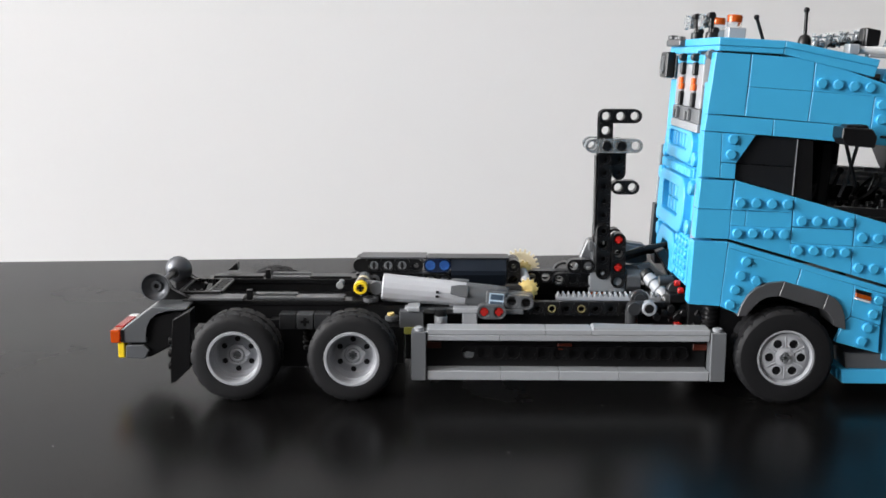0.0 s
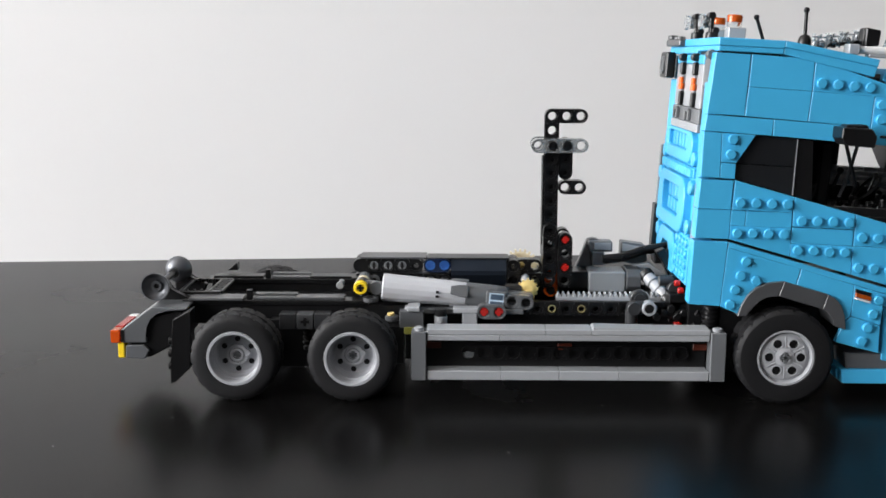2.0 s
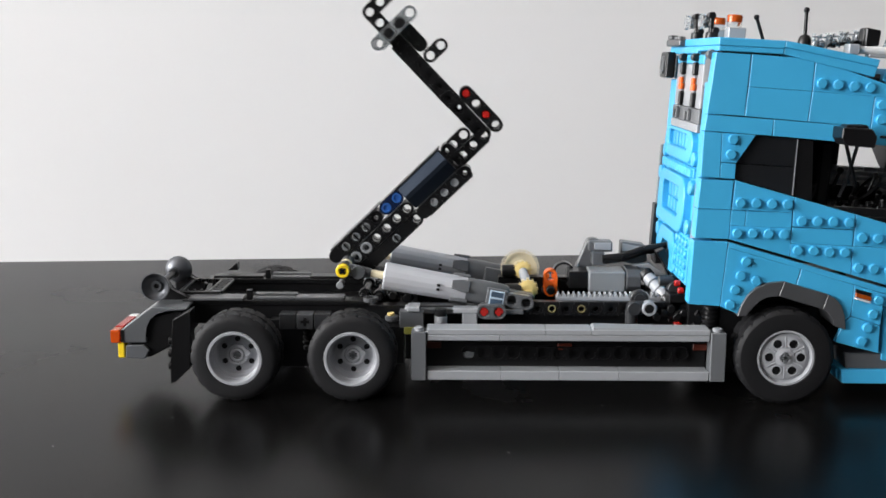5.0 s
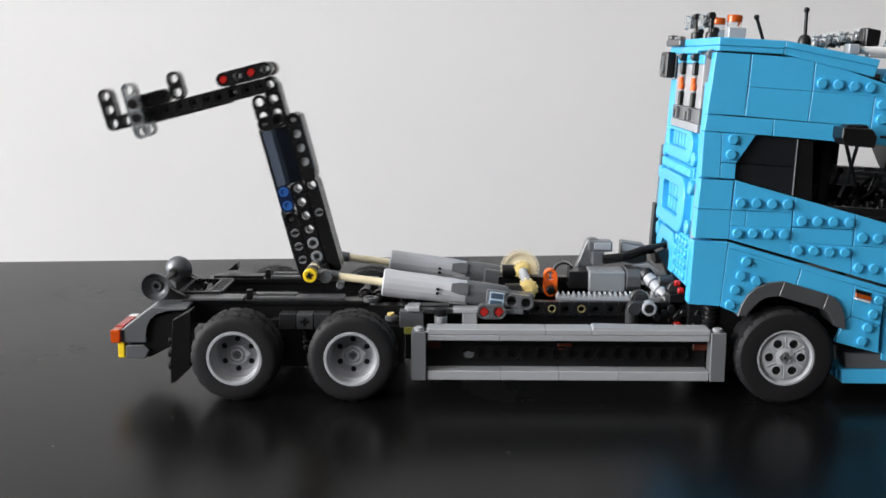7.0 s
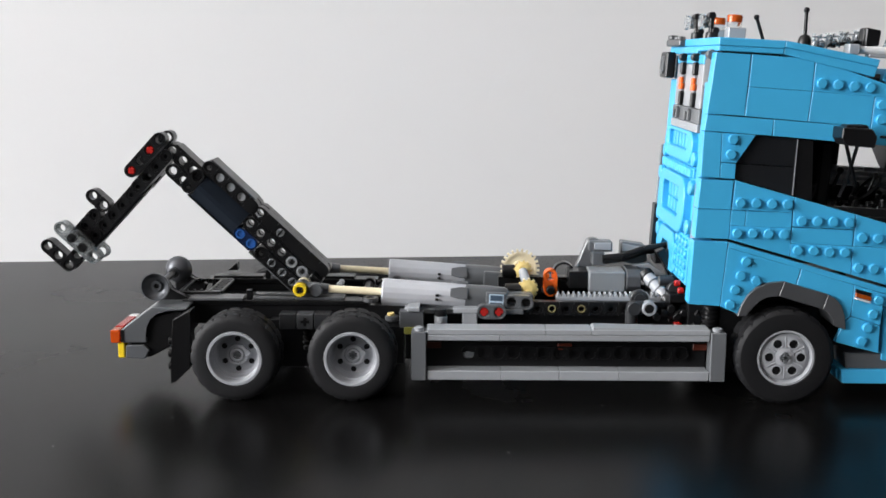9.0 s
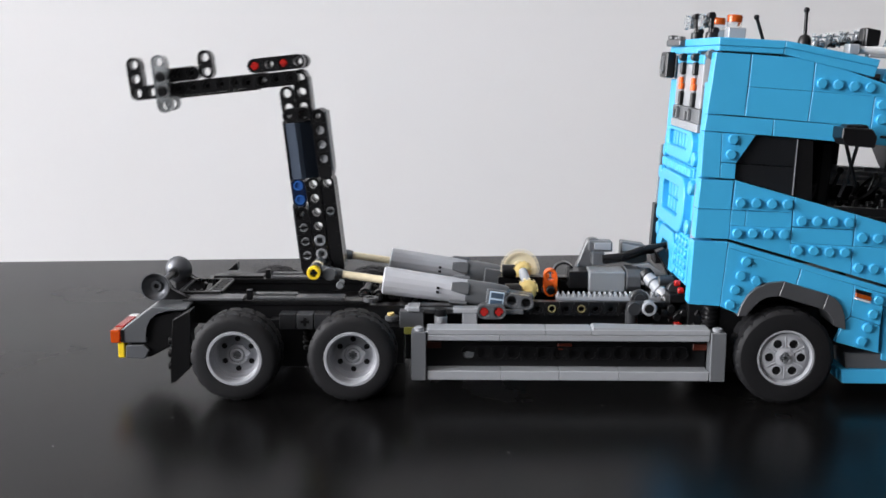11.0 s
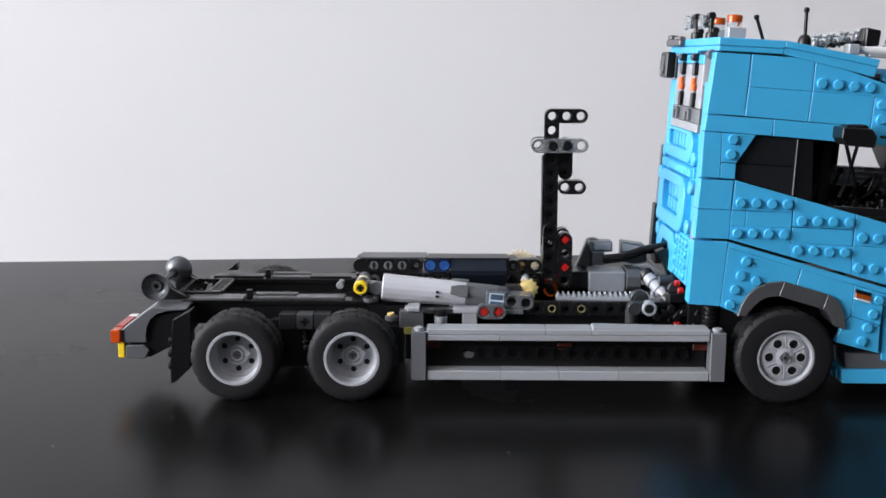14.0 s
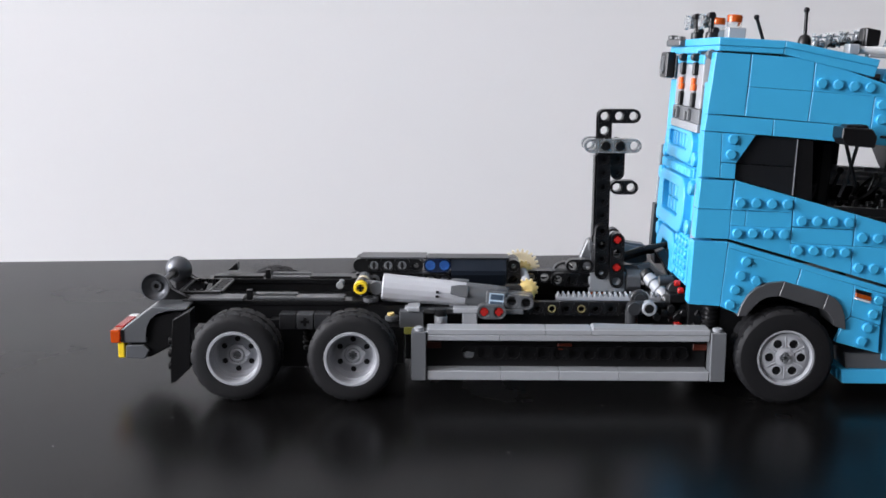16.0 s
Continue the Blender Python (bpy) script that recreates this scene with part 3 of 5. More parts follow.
def cab_shell():
    # far side: lower wall, roof wall and rear wall with the window left open
    cab_block("far_wall", AZURE, 2, 138, CAB_FAR - 4, CAB_FAR, 6, 58)
    cab_block("far_wall", AZURE, 2, 112, CAB_FAR - 4, CAB_FAR, 84, 112)
    cab_block("far_wall", AZURE, 2, 76, CAB_FAR - 4, CAB_FAR, 112.2, 126)
    cab_block("far_wall", BLACK, 2, 105, CAB_FAR - 4, CAB_FAR, 58.2, 83.8, "black far side window panel")
    cab_block("rear_wall", BLACK, 3, 5.5, -57, CAB_FAR - 4.2, 4, 126, "black rear wall behind the panels")
    cab_block("near_wall", BLACK, 8, 96, NEAR + 4, NEAR + 8, 50, 54)
    cab_block("headliner", BLACK, 6, 90, NEAR + 5, CAB_FAR - 5, 94, 112)
    cab_block("headliner", BLACK, 6, 74, NEAR + 5, CAB_FAR - 5, 112.2, 126)
    cab_block("bunk_wall", BLACK, 22, 52, NEAR + 6, 40, 50, 93.8)
    cab_block("cab_floor", BLACK, 96, 137, NEAR + 6, CAB_FAR - 4.2, 2, 46)
    cab_block("front_wall", AZURE, 137.2, 144, NEAR + 6, CAB_FAR, -20, 52, "azure cab front", 2)
    cab_piece("front_side", AZURE, lambda bm: prism(bm, [(108.6, 43.4), (159.8, 32.2), (165.1, -20.3), (114.5, 0.6)], NEAR, NEAR + 4, 0.4), "azure front door side")
    cab_piece("windscreen", SMOKE, lambda bm: prism(bm, [(137, 52.5), (142, 52.5), (112, 106), (108, 106)], NEAR + 8, CAB_FAR - 6, 0.4), "dark glossy windscreen")
    cab_piece("roof_front", AZURE, lambda bm: prism(bm, [(82, 118), (112, 106), (112, 112), (84, 124)], NEAR + 4, CAB_FAR, 0.4), "azure roof front")
    # dark side glass of the rear half and the door pillar
    for pts, m in (([(22.2, 87.5), (43, 87.2), (43.3, 72.9), (13.7, 73.1)], SMOKE), ([(13.7, 72.9), (43.4, 72.6), (43.6, 58.4), (13.9, 65.2)], SMOKE), ([(43.6, 87), (51.2, 86.9), (54.1, 56.1), (44.2, 58.1)], BLACK)):
        side_plate(pts, y=NEAR + 2.5, t=3, mat=m, name="side_panel", label="glossy black panel in the side window")
    # Narrow grey strip paints the highlight along the window's edge.
    side_plate([(43.0, 87.2), (43.55, 87.3), (44.1, 58.4), (43.5, 58.6)], y=NEAR + 1.6, t=2, mat=DARK, name="window_trim")
    pin_part(BLACK, *(28.7, 72), NEAR + 2.4, cab, k=0.5)
    # inside: seat, wheel, dashboard
    cab_piece("seat", BLACK, lambda bm: (box(bm, 66, 84, -52, -24, 46, 51, 1.5), box(bm, 60, 67, -52, -24, 50, 86, 1.5)), "black driver seat")
    cab_piece("seat", BLACK, lambda bm: (box(bm, 76, 92, 6, 34, 48, 54, 1.5), box(bm, 72, 78, 6, 34, 48, 70, 1.5)), "black passenger seat")
    cab_piece("dashboard", BLACK, lambda bm: (box(bm, 112, 134, -58, 42, 46.2, 58, 2), box(bm, 104, 113, -50, -20, 50, 60, 1)), "black dashboard")
    cab_piece("steering_wheel", BLACK, lambda bm: lathe(bm, [(8.0, -0.8), (9.0, 0), (8.0, 0.8), (7.2, 0), (8.0, -0.8)], (92, -38, 62), m=Euler((0, radians(-50), 0)).to_matrix(), seg=28), "", True)
    gx, gz = (110.3, 58.0)
    # Grey tiles coloured paler to stand for window light the closed cab lacks.
    for k in range(6):
        for n in range(5):
            cab_block("sill_tile", PALEGREY if (k + n) % 3 else WHITE, gx - 24 + 8 * k, gx - 16.3 + 8 * k, 5.5 + 8 * n, 13.2 + 8 * n, gz - 4 + 2.1 * n, gz + 2.1 * n - 0.08 * ((k * 2 + n) % 3), bev=0.3)
    # Added black sheet hides the bright far side, so the lower cabin stays dark.
    cab_block("inner_panel", BLACK, 62, 136.5, 1.5, 4.5, 46, 58.5, "black sheet added to keep the lower cabin dark")
    rng = random.Random(8)
    for k in range(44):
        x, y, z = rng.uniform(68, 128), rng.uniform(-60, -24), rng.uniform(50.5, 57)
        w, d = rng.uniform(1.2, 3.2), rng.uniform(2, 8)
        cab_piece("cabin_fitting", BLACK, lambda bm: (box(bm, x, x + w, y, y + d, 45, z, 0.3), rod(bm, (x + w / 2, y + d / 2, z + 1), "z" if k % 2 else "y", 1.3, 2.6, 10)))
    for k in range(7):
        x, z = 58 + 5.6 * ((k * 3) % 7), 54 + 3.1 * ((k * 5) % 4)
        cab_piece("lever", DARK if k % 2 else BLACK, lambda bm: (bar(bm, (x, -50 + 5 * k, z), (x + 2.5, -50 + 5 * k, z + 8), 0.9), rod(bm, (x + 2.6, -50 + 5 * k, z + 8.4), "y", 1.7, 2.4, 12)), "", True)


def cab_back():
    """The rear face: light grille columns above, three moulded panels below."""
    u = -2.0
    # upper strips
    cab_block("back_plate", AZURE, -0.5, 3, 24.3, 45, 4, 112)
    cab_block("back_plate", AZURE, -1.5, 3, -57.5, -47.5, 60, 112)
    cab_block("back_plate", AZURE, 0.5, 3, -47.3, 30.8, 4, 86)
    for y0, y1 in ((11.8, 24), (-20.7, 0.2), (-41.3, -29.8)):
        cab_block("back_strip", LIGHT, -1.5, 2.5, y0, y1, 98, 121, "light grey smooth strip")
        cab_block("back_cap", AZURE, -1.8, 2.5, y0, y1, 121.2, 126)
    cab_block("back_strip", MIDDARK, -1.2, 2.5, -57.5, -41.6, 110, 124)
    for y0, y1 in ((0.5, 11.5), (-29.5, -21.0)):
        yc = (y0 + y1) / 2
        cab_block("back_groove", DARK, 0, 2.5, y0, y1, 98, 126)
        cab_piece("clip", BLACK, lambda bm: (box(bm, -3.4, -0.6, yc - 1.8, yc + 1.8, 98.2, 106, 0.6), box(bm, -3.6, -0.6, yc - 1.7, yc + 1.7, 115, 122, 0.6), rod(bm, (-2.6, yc, 124.6), "y", 2.2, 6)))
        cab_piece("back_light", ORANGE, lambda bm: (rod(bm, (-2.2, yc, 108.8), "z", 1.7, 3.6), rod(bm, (-2.4, yc + 0.3, 112.2), "z", 1.4, 3.0)), "orange bar lamp on the cab's rear", True)
    cab_block("back_shelf", MIDDARK, -2.2, 2, -44, 24, 90.4, 97.8, "grey plate with clips")
    for yc in (9.0, -21.0):
        clip = cab_block("clip", DARK, -4.2, -2.3, yc - 5.0, yc - 3.2, 91, 97)
        block("prong", DARK, -4.2, -2.3, yc + 3.2, yc + 5.0, 91, 97, clip)
        block("prong", DARK, -4.0, -2.3, yc - 3.0, yc + 3.0, 95.6, 97.4, clip)
    cab_block("back_shelf", LIGHT, -2.6, 2, -44, 24, 85.7, 90.2, "light grey smooth plate")
    cab_block("shelf_slot", DARK, -2.75, -2, -18, -2, 87.6, 88.1)
    cab_block("back_plate", LIGHT, -2.0, 2, -58, -51, 28, 60)
    # panel with a slotted top, its slots in a recess
    cab_piece("back_panel", AZURE, lambda bm: ring_x(bm, rounded(-38, 34, 68.5, 85.5, 7.5), rounded(-26, 24, 75, 83.6, 2.6), u - 1.0, 1.5), "azure moulded panel with a slotted grille")
    for k in range(6):
        cab_block("panel_slot", AZURE, -1.0, 0.6, -24 + 8.0 * k, -19.6 + 8.0 * k, 75.4, 83.2)
    cab_block("ridge", AZURE, -2.0, 1.5, -44, 36, 62, 67)
    for k in range(10):
        cab_piece("ridge_rib", AZURE, lambda bm: rod(bm, (-2.2, -40 + 7.7 * k, 64.5), "z", 2.2, 4.6, 12, 0.4), "", True)
    # rounded panel with a two-row grille
    cab_piece("back_panel", AZURE, lambda bm: ring_x(bm, rounded(-35, 36, 30, 60.5, 11), rounded(-22, 24, 37.6, 54.4, 5), u - 1.8, 1.5), "azure rounded panel with a two-row grille")
    for z in (38.4, 46.6):
        for k in range(5):
            cab_block("panel_slot", AZURE, -1.2, 0.6, -19 + 8.2 * k, -14 + 8.2 * k, z, z + 7.0)
    # arch below
    arch = [(-19, 6), (-19, 22), (-14, 28), (20, 28), (27, 21), (27, 6), (17, 6), (17, 17), (12, 21.5), (-3, 21.5), (-8, 17), (-8, 6)]
    cab_piece("back_arch", AZURE, lambda bm: prism_x(bm, arch, -3.4, 1.5, 0.5), "azure arch panel")
    cab_block("arch_niche", DARK, 0.2, 1.6, -8, 17, 6, 21)
    cab_block("back_plate", AZURE, -2.2, 1.8, -51, -19.5, 6, 31)
    for r in range(4):
        for k in range(4):
            cab_piece("panel_rib", AZURE, lambda bm: rod(bm, (-2.6, -46.5 + 7.6 * k, 10.2 + 5.8 * r), "x", 2.3, 2.0, 14, 0.4), "", True)
    for y, z in ((-45, 72), (-44, 57), (-44, 36), (31, 71), (38, 57), (34, 33), (31, 24)):
        cab_piece("round_plate", AZURE, lambda bm: rod(bm, (-2.0, y, z), "x", 4.0, 3.2, 20, 0.5), "", True)
    # dark far corner behind the panels and its grey edge
    cab_block("corner_post", BLACK, -3.2, 2, 46, 54, 4, 36, "black post at the cab's corner")
    cab_block("corner_post", MID, -1.6, 2, 51.2, 54, 36.2, 72, "grey corner strip")
    # rear lamps under the roof's edge
    cab_block("rear_lamp", BLACK, -6.5, -1, 34, 52, 112.5, 127.5, "black square work lamp on the rear edge", 0.8)
    cab_piece("lamp_dish", DARK, lambda bm: lathe(bm, [(5.5, 0), (5.2, 1.0), (3.5, 0.3), (0, 0.1)], (-6.4, 43, 120), m=Matrix(((0, 0, -1), (1, 0, 0), (0, -1, 0))), seg=24), "", True)
    cab_piece("work_lamp", SLATE, lambda bm: (box(bm, -5, 1.5, 10, 47, 130.8, 134.6, 0.6), rod(bm, (-2.4, 18, 135.2), "z", 2.4, 2.0), rod(bm, (-2.4, 26, 135.2), "z", 2.4, 2.0), box(bm, -5, 0, 36, 44, 134.4, 137.2, 0.6)), "dark grey lamp bracket on the roof's edge")
    cab_piece("corner_clip", DARK, lambda bm: (box(bm, -2.4, 0.4, -60, -54, 112, 127, 0.8), rod(bm, (-1.8, -57, 126), "y", 2.6, 5)))


def cab_roof():
    for y0, y1 in ((NEAR - 1, -22), (-21.8, 14), (14.2, CAB_FAR + 1)):
        cab_block("roof_plate", AZURE, -1.5, 31.0, y0, y1, 130.6, 134.5)
        cab_block("roof_plate", AZURE, -1.3, 30.6, y0 + (0.3 if y0 < -60 else 0), y1, 127.9 if y0 < -60 else 126.6, 130.5)
    top = [(31.1, 134.6), (77.8, 127.9), (77.2, 124.4), (30.9, 131.3)]
    low = [(30.9, 131.3), (77.2, 124.4), (76.2, 119.4), (30.8, 127.8)]
    for y0, y1 in ((NEAR - 1, -22), (-21.8, 14), (14.2, CAB_FAR + 1)):
        cab_piece("roof_slope", AZURE, lambda bm: prism(bm, top, y0, y1, 0.3), "azure sloping roof plate")
        cab_piece("roof_slope", AZURE, lambda bm: prism(bm, low, y0 + (0.5 if y0 < -60 else 0), y1, 0.3))
    cab_block("roof_gap", BLACK, 0.5, 30, NEAR + 1.2, -23, 126.0, 127.8)
    cab_block("visor", BLACK, 77, 95, -60, 46, 112, 121, "black sun visor", 2)
    side_plate([(37.6, 128.4), (39.5, 129.1), (39.8, 126.9), (37.3, 126.5)], y=NEAR - 0.6, name="roof_peg")
    # beacons
    for p, y in (((18.2, 135.8), -20.0), ((19.6, 139.1), 22.0)):
        x, z = p
        cab_block("beacon_base", LIGHT, x - 4.6, x + 4.6, y - 4.6, y + 4.6, 134.6, 141.2, "light grey beacon base", 0.4)
        cab_piece("beacon_ring", CLEAR, lambda bm: lathe(bm, [(3.6, 0), (3.9, 0.5), (3.9, 3), (0, 3)], (x - 1, y, 141.3), "z", 24), "", True)
        cab_piece("beacon", AMBER, lambda bm: lathe(bm, [(4.1, 0), (4.1, 3.2), (3.6, 3.8), (0, 3.8)], (x - 1, y, 144.2), "z", 24), "orange clear beacon", True)
    # clear work lamps on clips at the rear edge
    for px, y in ((3.2, 18.0), (5.5, -8.0)):
        clip = cab_piece("roof_clip", BLACK, lambda bm: (rod(bm, (px + 3.2, y, 136.6), "z", 3.4, 4.2, 20), box(bm, px + 1.4, px + 4.6, y - 2.2, y + 2.2, 138.4, 141.5, 0.5), box(bm, px + 0.6, px + 3.2, y - 3.2, y + 3.2, 141.0, 148.0, 0.6), rod(bm, (px + 1.9, y, 147.4), "y", 2.0, 6.6), rod(bm, (px + 4.6, y, 139.6), "y", 1.9, 6.0)), "black clip for a roof lamp")
        lens = cab_piece("roof_lamp", CLEAR, lambda bm: lathe(bm, [(0, 0), (3.0, 0.4), (4.0, 2.6), (4.2, 4.4), (3.6, 4.4), (3.2, 3.0), (0, 2.4)], (px + 0.4, y, 144.0), m=Matrix(((0, 0, -1), (1, 0, 0), (0, -1, 0))), seg=20), "clear lamp lens", True)
        piece("lens_rib", DARK, lambda bm: (box(bm, px - 1.2, px + 0.4, y - 3.0, y + 3.0, 143.6, 144.4, 0.1), box(bm, px - 1.4, px + 0.4, y - 0.5, y + 0.5, 140.8, 147.2, 0.1)), lens)
    # aerials
    a0, a1 = (42.2, 137), (37.4, 148.9)
    cab_piece("aerial", BLACK, lambda bm: (bar(bm, put(a0, 12), put(a1, 12), 0.95), lathe(bm, [(0, -1.6), (1.2, -1.2), (1.6, 0), (1.2, 1.2), (0, 1.6)], put(a1, 12), "z", 14), rod(bm, (a0[0], 12, 135.2), "z", 4, 1.6)), "black aerial with a knob", True)
    b0, b1 = (49.1, 136), (48.4, 151.3)
    cab_piece("aerial", BLACK, lambda bm: (bar(bm, put(b0, -40), put(b1, -40), 0.95), lathe(bm, [(0, -1.6), (1.2, -1.2), (1.6, 0), (1.2, 1.2), (0, 1.6)], put(b1, -40), "z", 14), lathe(bm, [(3.6, -2.8), (3.4, 0), (2.6, 2), (1.2, 3), (0, 3)], put(b0, -40), "z", 20)), "black aerial with a knob", True)
    # roof light bar
    for k, p in enumerate(((54.4, 135.6), (63.6, 136.8), (73.3, 138.4), (83.2, 139.9))):
        y = -46.0 + 8 * k
        cab_piece("bar_lamp", CLEAR, lambda bm: (lathe(bm, [(0, -2.5), (1.6, -2.5), (3.2, 0), (3.5, 2.0), (3.2, 2.0), (2.8, 0.4), (0, -1)], put(p, y), m=Euler((radians(20), radians(70), 0)).to_matrix(), seg=18), box(bm, p[0] - 3.4, p[0] - 1.8, y - 1.6, y + 1.6, p[1] - 3, p[1] + 3.6, 0.3)), "clear roof lamp", True)
        cab_piece("lamp_core", BLACK, lambda bm: (rod(bm, put((p[0] + 0.6, p[1] - 1), y), "y", 2.0, 4.4, 12), box(bm, p[0] - 0.6, p[0] + 2.2, y - 1.2, y + 1.2, p[1] - 3.6, p[1] + 1.0, 0.3)), "", True)
        cab_piece("lamp_frame", GREYCLEAR, lambda bm: (box(bm, p[0] - 4.0, p[0] + 3.6, y - 3.4, y - 2.6, p[1] + 1.6, p[1] + 2.6, 0.1), box(bm, p[0] + 2.6, p[0] + 3.6, y - 3.4, y - 2.6, p[1] - 3.4, p[1] + 1.5, 0.1), prism(bm, [(p[0] - 4.0, p[1] - 3.4), (p[0] - 3.0, p[1] - 3.4), (p[0] + 0.6, p[1] + 3.6), (p[0] - 0.4, p[1] + 3.6)], y - 3.2, y - 2.6, 0.05)))
    q0, q1 = (54.4, 133.1), (85.4, 137.7)
    cab_piece("lamp_rail", BLACK, lambda bm: bar(bm, put(q0, -46), put(q1, -20), 1.0), "", True)
    r0, r1 = (72.5, 132.7), (99, 133)
    cab_piece("roof_tube", WHITE, lambda bm: bar(bm, put(r0, -44), put(r1, -44), 2.0, 20), "white roof tube", True)
    cab_piece("tube_mount", LIGHT, lambda bm: (box(bm, r0[0] - 3.0, r0[0] + 2.6, -48, -40, r0[1] - 2.6, r0[1] + 2.8, 0.5), box(bm, r0[0] + 8, r0[0] + 26, -47, -41, r0[1] - 3.4, r0[1] - 1.8, 0.3)), "light grey tube mount")
    s = (85.3, 139.9)
    cab_piece("roof_drum", BLACK, lambda bm: (prism(bm, [(s[0] - 3.2, s[1] - 5.2), (s[0] + 4.2, s[1] - 4.4), (s[0] + 4.6, s[1] + 3.6), (s[0] + 1.0, s[1] + 4.0), (s[0] - 3.4, s[1] + 4.8)], -35, -26, 0.7), box(bm, s[0] - 4.0, s[0] - 3.0, -34, -27, s[1] - 4.6, s[1] + 4.2, 0.2)), "black square lamp housing")
    w = (95.6, 139.9)
    cab_piece("roof_shield", CLEARBLUE, lambda bm: prism(bm, [(w[0] - 4, w[1] - 8), (w[0] + 8, w[1] - 8), (w[0] + 8, w[1] + 8), (w[0] + 1, w[1] + 8)], -34, -31, 0.4), "pale blue clear shield")


def cab_front():
    m = (70.9, 89.1)
    cab_piece("camera_mirror", BLACK, lambda bm: (prism(bm, [(58.5, 94.8), (72.6, 94.8), (75.5, 91.2), (74.9, 85.7), (60.7, 86.2), (58.4, 89.6)], -84, -70, 0.5), prism(bm, [(60.6, 94.4), (72.6, 94.5), (71.5, 96.4), (61.7, 96.1)], -80, -72, 0.4)), "black box-shaped camera mirror on two struts")
    for a, b in (((65.4, 85.5), (77, 64.5)), ((70.7, 85.2), (71.9, 65.6))):
        cab_piece("mirror_strut", BLACK, lambda bm: bar(bm, put(a, -72), put(b, -60), 0.9), "", True)
    side_plate([(82.6, 91.2), (89.1, 91), (89, 89.6), (82.6, 89.8)], y=NEAR - 0.4, mat=BLACK, name="door_slot")
    cab_piece("step", DARK, lambda bm: prism(bm, [(80.3, -21.6), (110, -21.3), (111, -28.8), (82, -30)], NEAR + 3, NEAR + 26, 0.4), "dark grey step block")
    cab_piece("lower_step", AZURE, lambda bm: prism(bm, [(79.1, -30.4), (113.8, -28.3), (114.9, -35.9), (80.6, -37.7)], NEAR + 1, NEAR + 30, 0.4), "azure lower step")
    cab_piece("step_end", AZURE, lambda bm: prism(bm, [(78.6, -31.7), (82, -33), (83.4, -39.8), (79.8, -36.6)], NEAR + 8, NEAR + 30, 0.4))
    cab_piece("front_corner", AZURE, lambda bm: prism(bm, [(97, 4), (118.5, 0.9), (121, -27.6), (99.3, -24.3)], NEAR + 2, NEAR + 10, 0.4), "azure front corner")
    cab_block("bumper", AZURE, 124, 144, NEAR + 11, CAB_FAR, -40, -20.3, "azure front bumper", 1.5)
    cab_piece("bumper_rail", SMOKE, lambda bm: prism(bm, [(93.9, 3.8), (96.8, 3.1), (99.3, -24.3), (96.8, -23.3)], NEAR + 6, NEAR + 9, 0.2))


cab_shell()
cab_back()
cab_roof()
cab_front()


